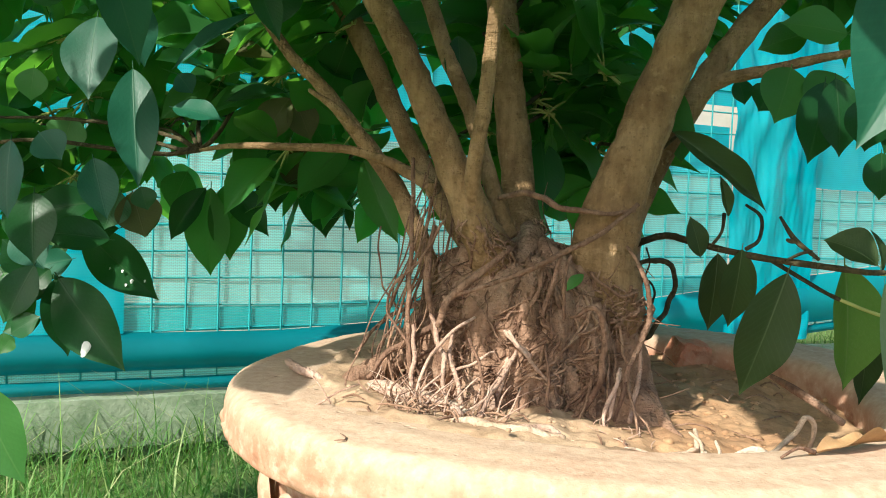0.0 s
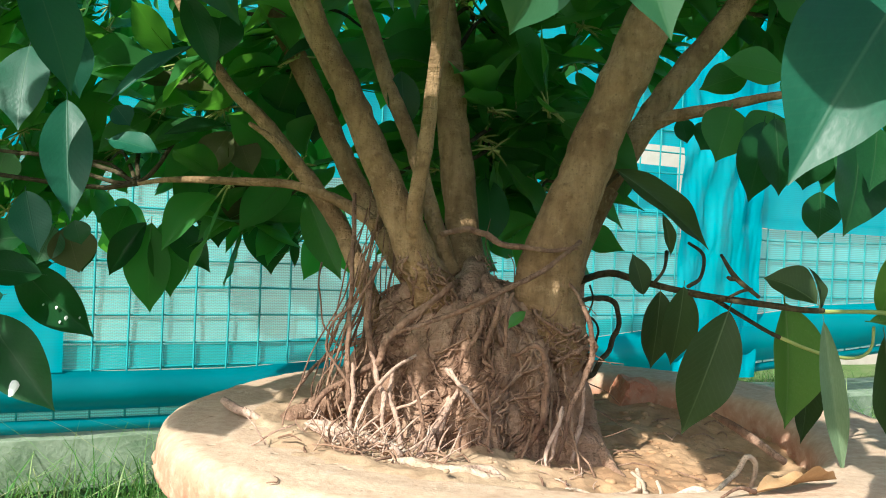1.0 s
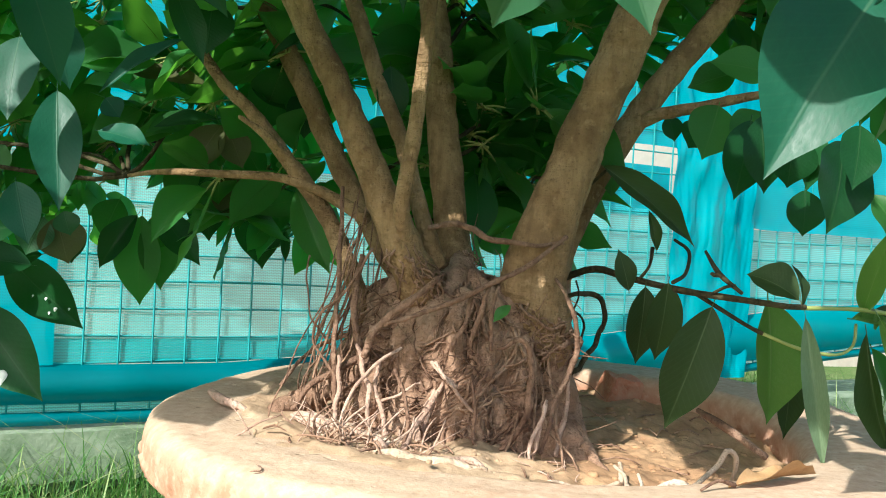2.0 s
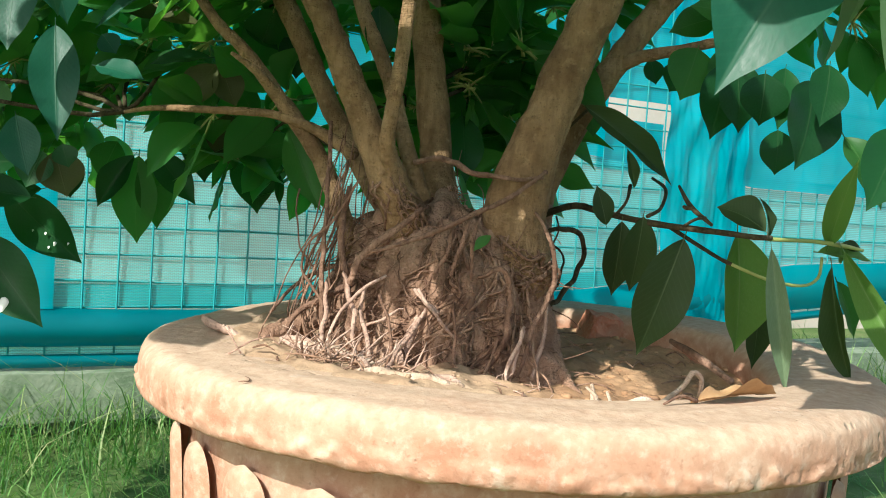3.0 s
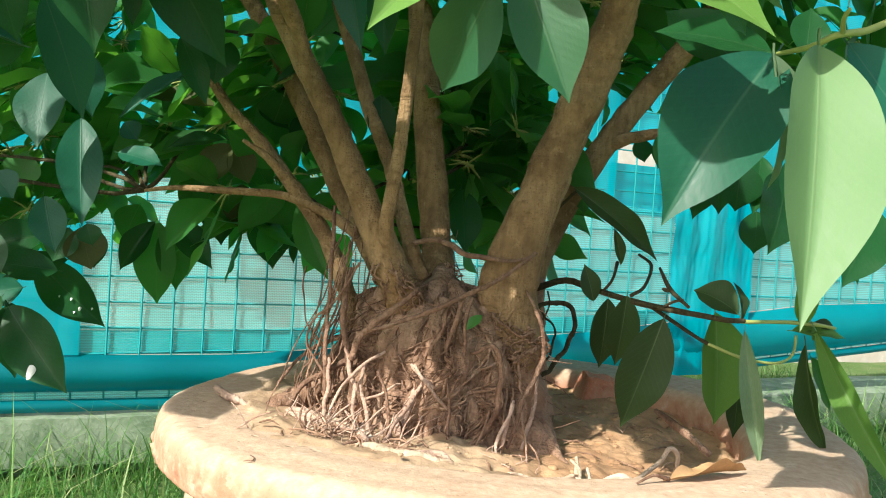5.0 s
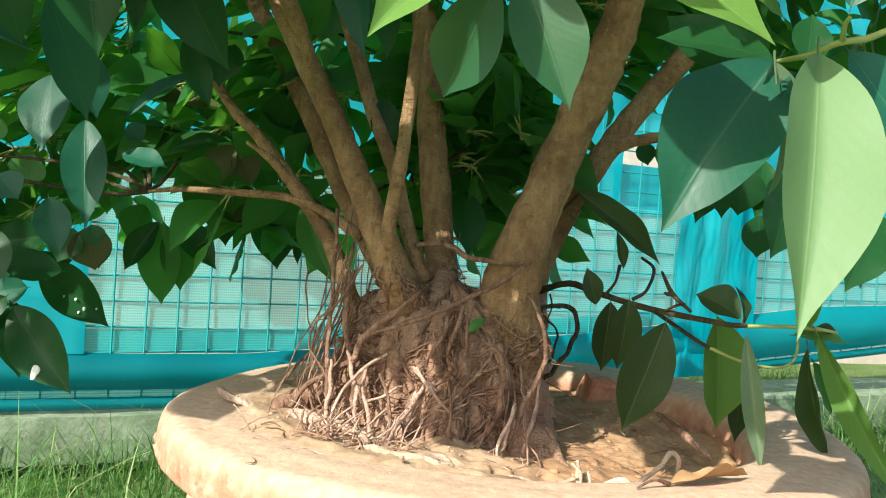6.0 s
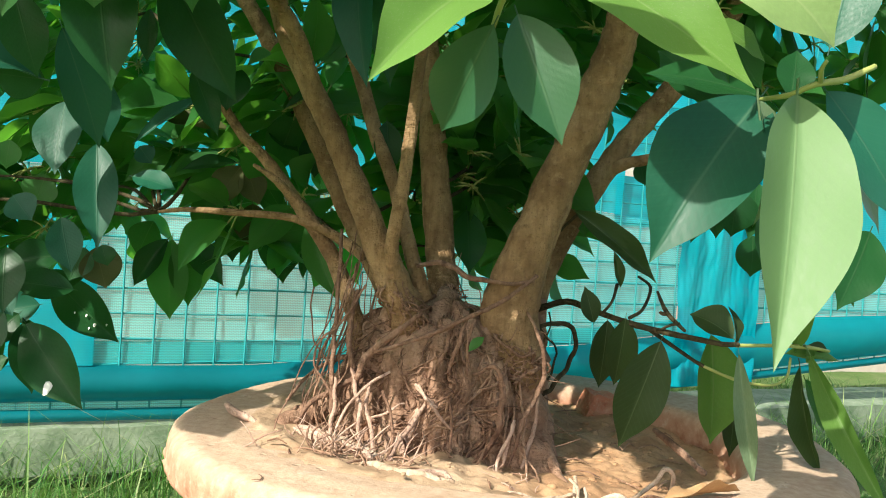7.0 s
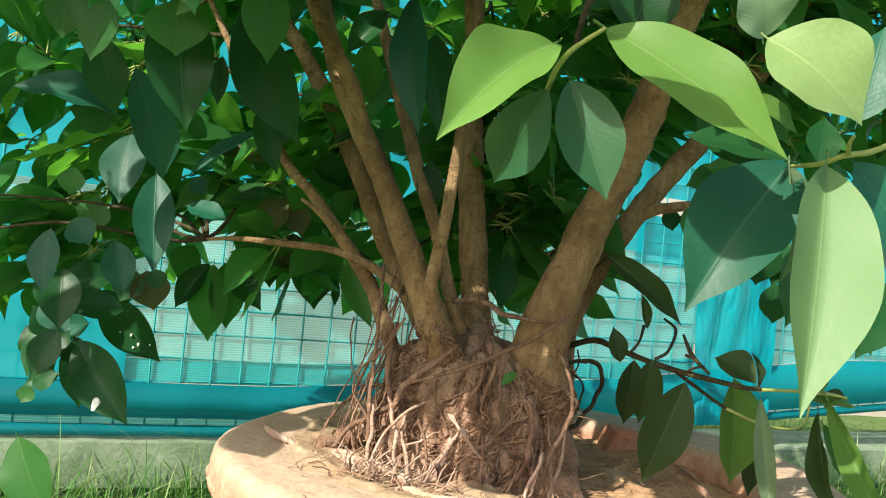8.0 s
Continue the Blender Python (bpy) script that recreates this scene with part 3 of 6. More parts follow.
def build_soil():
    """Earth that fills the pot and is smeared over the rim on one side."""
    verts, faces = [(POT.x, POT.y, soil_height(POT.x, POT.y))], []
    rings, steps = 110, 300
    for j in range(1, rings + 1):
        for i in range(steps):
            a = 2 * math.pi * i / steps
            reach = 0.222 + 0.030 * max(0.0, -math.cos(a) - 0.15) + 0.008 * noise.noise(Vector((math.cos(a) * 5, math.sin(a) * 5, 3)))
            r = reach * j / rings
            x, y = POT.x + math.cos(a) * r, POT.y + math.sin(a) * r
            z = soil_height(x, y)
            if j > rings - 12:
                z -= 0.0007 * (j - rings + 12)
            verts.append((x, y, z))
    for i in range(steps):
        faces.append((0, 1 + i, 1 + (i + 1) % steps))
    for j in range(rings - 1):
        for i in range(steps):
            a, b = 1 + j * steps + i, 1 + j * steps + (i + 1) % steps
            faces.append((a, a + steps, b + steps, b))
    return tagged(part("soil", mesh_of("soil", verts, faces, M_SOIL)), "dry pale brown soil filling the planter", "soil", kind="stuff")


build_soil()

# ---- the fig tree ----
tree = thing("fig_tree", (0, 0, 0), label="old potted fig tree with swollen trunk and tangled aerial roots", category="tree")


def trunk_radius(a, z):
    """Distance of the trunk's skin from its axis in direction a at height z, with fluting and knots."""
    rx = lerp(z, (0.19, 0.115), (0.22, 0.105), (0.26, 0.092), (0.305, 0.082), (0.345, 0.070), (0.358, 0.06), (0.364, 0.03), (0.368, 0.012))
    ry = lerp(z, (0.19, 0.095), (0.23, 0.090), (0.32, 0.077), (0.35, 0.060), (0.362, 0.03), (0.368, 0.01))
    r = 1 / math.sqrt((math.cos(a) / rx) ** 2 + (math.sin(a) / ry) ** 2)
    p = Vector((math.cos(a) * 1.6, math.sin(a) * 1.6, z * 9))
    flute = noise.noise(Vector((math.cos(a) * 3.2, math.sin(a) * 3.2, z * 4)))
    ridge = 1 - 2.4 * abs(noise.noise(Vector((math.cos(a) * 4.5 + z * 2, math.sin(a) * 4.5, z * 6))))
    knot = 1 - 2.2 * abs(noise.noise(Vector((math.cos(a) * 9, math.sin(a) * 9 - z * 6, z * 16 + 5))))
    return r - 0.006 + 0.007 * ridge + 0.003 * knot + r * (0.08 * flute + 0.05 * noise.noise(p * 2.1)) + 0.003 * noise.noise(p * 6)


def axis(z):
    return -0.028 - 0.01 * (0.4 - z), -0.006


def on_trunk(a, z, lift=0.0):
    cx, cy = axis(z)
    r = trunk_radius(a, z) + lift
    return cx + math.cos(a) * r, cy + math.sin(a) * r, z


def build_trunk():
    verts, faces = [], []
    rows, cols = 120, 280
    for j in range(rows + 1):
        z = 0.19 + 0.178 * j / rows
        for i in range(cols):
            verts.append(on_trunk(2 * math.pi * i / cols, z))
    for j in range(rows):
        for i in range(cols):
            k = (i + 1) % cols
            faces.append((j * cols + i, j * cols + k, (j + 1) * cols + k, (j + 1) * cols + i))
    faces.append(tuple(rows * cols + i for i in range(cols)))
    part("trunk", mesh_of("trunk", verts, faces, M_TRUNK), tree, "swollen dusty brown trunk base")


build_trunk()
tube("limb", [(0.044, 0.000, 0.238, 0.0210), (0.034, -0.030, 0.292, 0.0215), (0.031, -0.040, 0.316, 0.0262), (0.028, -0.042, 0.342, 0.0270), (0.025, -0.046, 0.371, 0.0253), (0.036, -0.050, 0.417, 0.0204), (0.053, -0.050, 0.465, 0.0185), (0.069, -0.055, 0.513, 0.0177), (0.084, -0.060, 0.553, 0.0173), (0.096, -0.070, 0.591, 0.0162), (0.102, -0.090, 0.632, 0.0137)], M_BARK, tree, rough=0.16, sides=16, steps=6, seed=1.0, reach=0.2)
tube("limb", [(0.042, 0.010, 0.354, 0.0137), (0.067, 0.020, 0.419, 0.0124), (0.102, 0.030, 0.482, 0.0117), (0.139, 0.035, 0.537, 0.0112), (0.178, 0.040, 0.588, 0.0107), (0.227, 0.050, 0.659, 0.0098)], M_BARK, tree, rough=0.16, sides=12, steps=6, seed=2.0, reach=0.2)
tube("limb", [(0.111, 0.030, 0.495, 0.0061), (0.133, 0.020, 0.506, 0.0056), (0.166, 0.010, 0.513, 0.0048)], M_BARK, tree, rough=0.2, sides=10, seed=3.0, reach=0.06)
tube("limb", [(-0.026, 0.000, 0.263, 0.0176), (-0.043, -0.020, 0.309, 0.0189), (-0.060, -0.052, 0.353, 0.0173), (-0.078, -0.068, 0.388, 0.0145), (-0.100, -0.070, 0.435, 0.0119), (-0.117, -0.070, 0.472, 0.0106), (-0.136, -0.070, 0.510, 0.0100), (-0.157, -0.070, 0.547, 0.0095), (-0.181, -0.070, 0.592, 0.0080)], M_BARK, tree, rough=0.15, sides=16, steps=6, seed=4.0, reach=0.2)
tube("limb", [(-0.073, -0.070, 0.380, 0.0070), (-0.079, -0.085, 0.414, 0.0062), (-0.074, -0.090, 0.457, 0.0056), (-0.070, -0.090, 0.503, 0.0054), (-0.067, -0.090, 0.549, 0.0052), (-0.065, -0.090, 0.603, 0.0046)], M_BARK, tree, rough=0.14, sides=12, steps=6, seed=5.0, reach=0.2)
tube("limb", [(-0.050, -0.050, 0.371, 0.0079), (-0.064, -0.045, 0.411, 0.0066), (-0.081, -0.030, 0.465, 0.0063), (-0.101, -0.020, 0.510, 0.0064), (-0.120, 0.000, 0.563, 0.0064), (-0.144, 0.020, 0.628, 0.0056)], M_BARK, tree, rough=0.16, sides=12, steps=6, seed=6.0, reach=0.2)
tube("limb", [(-0.032, 0.000, 0.365, 0.0154), (-0.038, 0.020, 0.413, 0.0138), (-0.048, 0.030, 0.487, 0.0133), (-0.056, 0.040, 0.556, 0.0123), (-0.066, 0.050, 0.632, 0.0111)], M_BARK, tree, rough=0.16, sides=14, steps=6, seed=7.0, reach=0.2)
tube("limb", [(-0.100, -0.030, 0.321, 0.0088), (-0.115, -0.020, 0.361, 0.0075), (-0.139, -0.005, 0.407, 0.0072), (-0.170, 0.000, 0.447, 0.0066), (-0.201, 0.005, 0.484, 0.0054), (-0.227, 0.010, 0.508, 0.0047), (-0.254, 0.020, 0.544, 0.0041), (-0.281, 0.030, 0.587, 0.0034)], M_BARK, tree, rough=0.18, sides=12, steps=6, seed=9.0, reach=0.2)
tube("limb", [(-0.105, -0.030, 0.404, 0.0051), (-0.125, -0.015, 0.416, 0.0050), (-0.147, -0.010, 0.426, 0.0043), (-0.177, 0.000, 0.434, 0.0036), (-0.214, 0.010, 0.435, 0.0035), (-0.275, 0.030, 0.435, 0.0026), (-0.310, 0.050, 0.431, 0.0016)], M_BARK, tree, rough=0.16, sides=10, steps=6, seed=10.0)
tube("limb", [(-0.075, 0.000, 0.358, 0.0096), (-0.103, 0.030, 0.399, 0.0092), (-0.135, 0.050, 0.453, 0.0090), (-0.167, 0.060, 0.517, 0.0092), (-0.201, 0.070, 0.577, 0.0091), (-0.236, 0.080, 0.632, 0.0080)], M_BARK, tree, rough=0.18, sides=12, steps=6, seed=11.0, reach=0.2)
tube("limb", [(-0.145, -0.070, 0.524, 0.0050), (-0.154, -0.075, 0.549, 0.0060), (-0.166, -0.090, 0.580, 0.0067), (-0.189, -0.110, 0.617, 0.0078), (-0.204, -0.120, 0.653, 0.0083)], M_BARK, tree, rough=0.2, sides=12, steps=6, seed=12.0, reach=0.2)
tube("limb", [(-0.170, 0.000, 0.447, 0.0051), (-0.188, -0.015, 0.466, 0.0034), (-0.207, -0.025, 0.478, 0.0017)], M_BARK, tree, rough=0.2, sides=10, seed=13.0)
tube("root", [(-0.123, -0.060, 0.427, 0.0016), (-0.122, -0.070, 0.385, 0.0018), (-0.122, -0.075, 0.342, 0.0018), (-0.122, -0.080, 0.308, 0.0019), (-0.118, -0.085, 0.269, 0.0021)], M_ROOT, tree, rough=0.3, sides=8, steps=6, wander=0.0025, seed=20.0)
tube("root", [(-0.098, -0.085, 0.383, 0.0010), (-0.113, -0.085, 0.356, 0.0010), (-0.132, -0.080, 0.336, 0.0010), (-0.137, -0.075, 0.318, 0.0010), (-0.132, -0.075, 0.304, 0.0011), (-0.121, -0.085, 0.290, 0.0013), (-0.118, -0.090, 0.270, 0.0015)], M_ROOT, tree, rough=0.3, sides=8, steps=6, wander=0.0025, seed=21.0)
tube("root", [(-0.148, -0.020, 0.374, 0.0008), (-0.148, -0.030, 0.351, 0.0007), (-0.142, -0.030, 0.326, 0.0007), (-0.131, -0.030, 0.310, 0.0009)], M_ROOT, tree, rough=0.3, sides=8, steps=6, wander=0.0025, seed=22.0)
tube("root", [(-0.105, -0.080, 0.378, 0.0021), (-0.109, -0.082, 0.352, 0.0026), (-0.106, -0.085, 0.322, 0.0026), (-0.100, -0.090, 0.297, 0.0026), (-0.094, -0.095, 0.272, 0.0022)], M_ROOT, tree, rough=0.3, sides=8, steps=6, wander=0.0025, seed=23.0)
tube("root", [(-0.050, -0.096, 0.365, 0.0021), (-0.076, -0.098, 0.343, 0.0028), (-0.094, -0.098, 0.325, 0.0028), (-0.100, -0.098, 0.307, 0.0023)], M_ROOT, tree, rough=0.3, sides=8, steps=6, wander=0.0025, seed=24.0)
tube("root", [(0.043, -0.072, 0.399, 0.0016), (0.014, -0.090, 0.378, 0.0019), (-0.014, -0.101, 0.363, 0.0020), (-0.047, -0.100, 0.346, 0.0019), (-0.076, -0.100, 0.334, 0.0015), (-0.097, -0.095, 0.328, 0.0014)], M_ROOT, tree, rough=0.3, sides=8, steps=6, wander=0.0025, seed=25.0)
tube("root", [(-0.058, -0.055, 0.400, 0.0020), (-0.037, -0.060, 0.404, 0.0023), (-0.015, -0.075, 0.395, 0.0024), (0.012, -0.080, 0.392, 0.0017), (0.041, -0.073, 0.394, 0.0012)], M_ROOT, tree, rough=0.3, sides=8, steps=6, wander=0.0025, seed=26.0)
tube("root", [(-0.050, -0.100, 0.306, 0.0014), (-0.038, -0.106, 0.291, 0.0015), (-0.020, -0.100, 0.271, 0.0010)], M_PALE_ROOT, tree, rough=0.3, sides=8, steps=6, wander=0.0025, seed=30.0)
tube("root", [(-0.006, -0.094, 0.317, 0.0014), (0.010, -0.096, 0.324, 0.0021), (0.019, -0.097, 0.309, 0.0024), (0.018, -0.098, 0.283, 0.0026), (0.010, -0.100, 0.257, 0.0022), (-0.011, -0.104, 0.239, 0.0017)], M_ROOT, tree, rough=0.3, sides=8, steps=6, wander=0.0025, seed=31.0)
tube("root", [(0.030, -0.052, 0.376, 0.0010), (0.040, -0.074, 0.362, 0.0014), (0.048, -0.083, 0.344, 0.0018), (0.054, -0.080, 0.322, 0.0021), (0.048, -0.085, 0.300, 0.0023), (0.035, -0.100, 0.278, 0.0017), (0.026, -0.110, 0.247, 0.0014)], M_ROOT, tree, rough=0.3, sides=8, steps=6, wander=0.0025, seed=32.0)
tube("root", [(0.029, -0.108, 0.281, 0.0011), (0.024, -0.116, 0.265, 0.0017), (0.020, -0.120, 0.249, 0.0012)], M_PALE_ROOT, tree, rough=0.3, sides=8, steps=6, wander=0.0025, seed=33.0)
tube("root", [(0.052, -0.030, 0.350, 0.0021), (0.075, -0.010, 0.355, 0.0022), (0.091, 0.000, 0.342, 0.0022), (0.088, 0.000, 0.319, 0.0022), (0.070, -0.020, 0.301, 0.0022), (0.060, -0.030, 0.292, 0.0021)], M_DARK_STEM, tree, rough=0.3, sides=8, steps=6, wander=0.004, seed=34.0)
tube("root", [(0.056, -0.020, 0.349, 0.0009), (0.069, -0.010, 0.335, 0.0010), (0.072, -0.010, 0.319, 0.0010), (0.065, -0.020, 0.305, 0.0010)], M_DARK_STEM, tree, rough=0.3, sides=8, steps=6, wander=0.004, seed=35.0)
tube("root", [(-0.149, -0.090, 0.263, 0.0013), (-0.126, -0.105, 0.256, 0.0032), (-0.099, -0.115, 0.248, 0.0047), (-0.070, -0.125, 0.241, 0.0042), (-0.035, -0.135, 0.238, 0.0021)], M_PALE_ROOT, tree, rough=0.3, sides=8, steps=6, wander=0.0025, seed=36.0)
tube("root", [(-0.158, -0.100, 0.253, 0.0009), (-0.133, -0.110, 0.256, 0.0010), (-0.107, -0.130, 0.249, 0.0012), (-0.089, -0.140, 0.242, 0.0008)], M_PALE_ROOT, tree, rough=0.3, sides=8, steps=6, wander=0.0025, seed=37.0)
tube("root", [(-0.033, -0.130, 0.240, 0.0021), (-0.023, -0.132, 0.243, 0.0029), (-0.016, -0.132, 0.238, 0.0022)], M_PALE_ROOT, tree, rough=0.3, sides=8, steps=6, wander=0.0025, seed=38.0)
tube("root", [(0.083, -0.205, 0.247, 0.0010), (0.102, -0.200, 0.250, 0.0014), (0.124, -0.180, 0.257, 0.0017), (0.136, -0.172, 0.268, 0.0018), (0.142, -0.170, 0.261, 0.0017), (0.141, -0.170, 0.246, 0.0013)], M_SUNLIT_PALE_ROOT, tree, rough=0.2, sides=9, steps=7, wander=0.0015, seed=39.0, label="arched white root end")
tube("root", [(0.035, -0.030, 0.319, 0.0197), (0.041, -0.045, 0.275, 0.0223), (0.048, -0.070, 0.241, 0.0209), (0.055, -0.100, 0.223, 0.0110)], M_TRUNK, tree, rough=0.5, sides=14, steps=6, wander=0.004, seed=40.0)
tube("root", [(0.042, -0.050, 0.276, 0.0088), (0.057, -0.070, 0.253, 0.0063), (0.069, -0.100, 0.238, 0.0040), (0.077, -0.130, 0.227, 0.0019)], M_TRUNK, tree, rough=0.5, sides=14, steps=6, wander=0.004, seed=41.0)
tube("root", [(0.056, -0.030, 0.287, 0.0026), (0.063, -0.060, 0.256, 0.0024), (0.071, -0.090, 0.236, 0.0021), (0.075, -0.130, 0.225, 0.0012)], M_ROOT, tree, rough=0.3, sides=8, steps=6, wander=0.0025, seed=42.0)
tube("root", [(0.053, -0.062, 0.301, 0.0011), (0.050, -0.075, 0.276, 0.0016), (0.043, -0.090, 0.257, 0.0020), (0.038, -0.105, 0.245, 0.0013)], M_PALE_ROOT, tree, rough=0.3, sides=8, steps=6, wander=0.0025, seed=43.0)
tube("root", [(-0.052, -0.048, 0.289, 0.0165), (-0.035, -0.063, 0.261, 0.0144), (-0.040, -0.078, 0.232, 0.0107)], M_TRUNK, tree, rough=0.5, sides=14, steps=6, wander=0.004, seed=44.0)
tube("root", [(0.022, -0.038, 0.291, 0.0130), (0.031, -0.063, 0.259, 0.0109), (0.040, -0.090, 0.230, 0.0086)], M_TRUNK, tree, rough=0.5, sides=14, steps=6, wander=0.004, seed=45.0)
tube("root", [(-0.007, -0.048, 0.291, 0.0165), (-0.001, -0.063, 0.258, 0.0145), (0.008, -0.083, 0.231, 0.0107)], M_TRUNK, tree, rough=0.5, sides=14, steps=6, wander=0.004, seed=46.0)
tube("root", [(-0.093, 0.002, 0.328, 0.0135), (-0.118, -0.008, 0.284, 0.0135), (-0.143, -0.030, 0.263, 0.0099), (-0.167, -0.050, 0.256, 0.0060)], M_TRUNK, tree, rough=0.5, sides=14, steps=6, wander=0.004, seed=47.0)
tube("root", [(-0.098, -0.060, 0.306, 0.0029), (-0.120, -0.070, 0.293, 0.0025), (-0.139, -0.075, 0.280, 0.0021), (-0.150, -0.080, 0.265, 0.0016)], M_ROOT, tree, rough=0.3, sides=8, steps=6, wander=0.0025, seed=48.0)
tube("root", [(-0.114, -0.020, 0.314, 0.0019), (-0.138, -0.010, 0.303, 0.0017), (-0.154, -0.030, 0.288, 0.0015), (-0.162, -0.050, 0.277, 0.0013)], M_ROOT, tree, rough=0.3, sides=8, steps=6, wander=0.0025, seed=49.0)
tube("root", [(-0.037, -0.085, 0.291, 0.0024), (-0.051, -0.092, 0.278, 0.0038), (-0.059, -0.096, 0.253, 0.0040), (-0.062, -0.100, 0.236, 0.0030)], M_PALE_ROOT, tree, rough=0.3, sides=8, steps=6, wander=0.0025, seed=52.0)
tube("root", [(-0.023, -0.100, 0.298, 0.0012), (-0.020, -0.107, 0.274, 0.0012), (-0.021, -0.112, 0.250, 0.0012)], M_ROOT, tree, rough=0.3, sides=8, steps=6, wander=0.0025, seed=53.0)
tube("root", [(-0.078, -0.108, 0.301, 0.0012), (-0.068, -0.116, 0.278, 0.0013), (-0.070, -0.122, 0.250, 0.0013)], M_ROOT, tree, rough=0.3, sides=8, steps=6, wander=0.0025, seed=54.0)
tube("root", [(-0.014, -0.094, 0.362, 0.0015), (-0.019, -0.098, 0.341, 0.0020), (-0.026, -0.100, 0.318, 0.0015)], M_ROOT, tree, rough=0.3, sides=8, steps=6, wander=0.0025, seed=55.0)
tube("root", [(-0.007, -0.094, 0.361, 0.0012), (-0.013, -0.100, 0.337, 0.0015), (-0.011, -0.100, 0.316, 0.0012)], M_ROOT, tree, rough=0.3, sides=8, steps=6, wander=0.0025, seed=56.0)
tube("root", [(-0.026, -0.094, 0.353, 0.0014), (-0.031, -0.097, 0.332, 0.0017), (-0.039, -0.098, 0.314, 0.0014)], M_ROOT, tree, rough=0.3, sides=8, steps=6, wander=0.0025, seed=57.0)
tube("root", [(-0.052, -0.030, 0.361, 0.0069), (-0.045, -0.045, 0.348, 0.0123), (-0.038, -0.050, 0.326, 0.0181), (-0.032, -0.053, 0.291, 0.0200), (-0.028, -0.058, 0.255, 0.0200)], M_TRUNK, tree, rough=0.5, sides=14, steps=6, wander=0.004, seed=58.0)
tube("root", [(-0.077, -0.030, 0.364, 0.0069), (-0.074, -0.038, 0.349, 0.0115), (-0.070, -0.038, 0.323, 0.0129), (-0.075, -0.038, 0.286, 0.0130)], M_TRUNK, tree, rough=0.5, sides=14, steps=6, wander=0.004, seed=59.0)
tube("root", [(-0.021, -0.020, 0.362, 0.0061), (-0.013, -0.030, 0.351, 0.0116), (-0.006, -0.038, 0.336, 0.0166), (0.002, -0.043, 0.300, 0.0184)], M_TRUNK, tree, rough=0.5, sides=14, steps=6, wander=0.004, seed=60.0)
tube("root", [(0.030, -0.028, 0.370, 0.0187), (0.025, -0.034, 0.338, 0.0197), (0.027, -0.033, 0.305, 0.0206), (0.037, -0.038, 0.269, 0.0187)], M_TRUNK, tree, rough=0.5, sides=14, steps=6, wander=0.004, seed=61.0)
tube("root", [(0.051, 0.010, 0.374, 0.0103), (0.056, 0.010, 0.325, 0.0118), (0.062, 0.012, 0.276, 0.0120), (0.068, -0.020, 0.233, 0.0102)], M_TRUNK, tree, rough=0.5, sides=14, steps=6, wander=0.004, seed=62.0)
tube("root", [(-0.148, -0.082, 0.262, 0.0014), (-0.132, -0.091, 0.261, 0.0031), (-0.110, -0.114, 0.259, 0.0041), (-0.089, -0.136, 0.257, 0.0036), (-0.081, -0.137, 0.253, 0.0013)], M_PALE_ROOT, tree, rough=0.16, sides=9, steps=6, wander=0.003, seed=101.0)
tube("root", [(-0.069, -0.178, 0.256, 0.0010), (-0.052, -0.184, 0.256, 0.0022), (-0.032, -0.177, 0.256, 0.0028), (-0.022, -0.187, 0.255, 0.0018)], M_PALE_ROOT, tree, rough=0.16, sides=9, steps=6, wander=0.003, seed=102.0)
tube("root", [(-0.145, -0.121, 0.260, 0.0009), (-0.144, -0.150, 0.258, 0.0008), (-0.140, -0.163, 0.256, 0.0006)], M_ROOT, tree, rough=0.16, sides=9, steps=6, wander=0.003, seed=104.0)
tube("root", [(-0.131, -0.128, 0.258, 0.0009), (-0.112, -0.157, 0.256, 0.0012), (-0.103, -0.171, 0.255, 0.0010), (-0.088, -0.159, 0.257, 0.0010)], M_ROOT, tree, rough=0.16, sides=9, steps=6, wander=0.003, seed=105.0)
tube("root", [(-0.129, -0.117, 0.260, 0.0007), (-0.104, -0.159, 0.258, 0.0008), (-0.086, -0.184, 0.255, 0.0008)], M_ROOT, tree, rough=0.16, sides=9, steps=6, wander=0.003, seed=106.0)
tube("root", [(-0.070, -0.200, 0.256, 0.0006), (-0.055, -0.211, 0.255, 0.0008), (-0.042, -0.212, 0.253, 0.0006)], M_ROOT, tree, rough=0.16, sides=9, steps=6, wander=0.003, seed=107.0)
tube("root", [(0.076, -0.175, 0.236, 0.0010), (0.092, -0.162, 0.238, 0.0019), (0.110, -0.151, 0.240, 0.0011)], M_SUNLIT_PALE_ROOT, tree, rough=0.16, sides=9, steps=6, wander=0.003, seed=108.0)
tube("root", [(0.071, -0.140, 0.248, 0.0011), (0.076, -0.150, 0.244, 0.0013), (0.073, -0.165, 0.238, 0.0012), (0.063, -0.170, 0.235, 0.0010)], M_SUNLIT_PALE_ROOT, tree, sides=7, seed=109.0)
tube("root", [(0.029, -0.108, 0.284, 0.0011), (0.025, -0.116, 0.273, 0.0015), (0.017, -0.124, 0.257, 0.0015), (0.015, -0.136, 0.245, 0.0006)], M_PALE_ROOT, tree, sides=7, wander=0.002, seed=110.0)
tube("root", [(0.036, -0.060, 0.319, 0.0009), (0.038, -0.070, 0.293, 0.0012), (0.040, -0.090, 0.270, 0.0012), (0.040, -0.125, 0.239, 0.0009)], M_TRUNK, tree, rough=0.3, sides=7, steps=6, wander=0.006, seed=120.0)
tube("root", [(0.026, -0.060, 0.318, 0.0007), (0.030, -0.070, 0.293, 0.0009), (0.033, -0.090, 0.269, 0.0009), (0.050, -0.125, 0.240, 0.0007)], M_TRUNK, tree, rough=0.3, sides=7, steps=6, wander=0.006, seed=121.0)
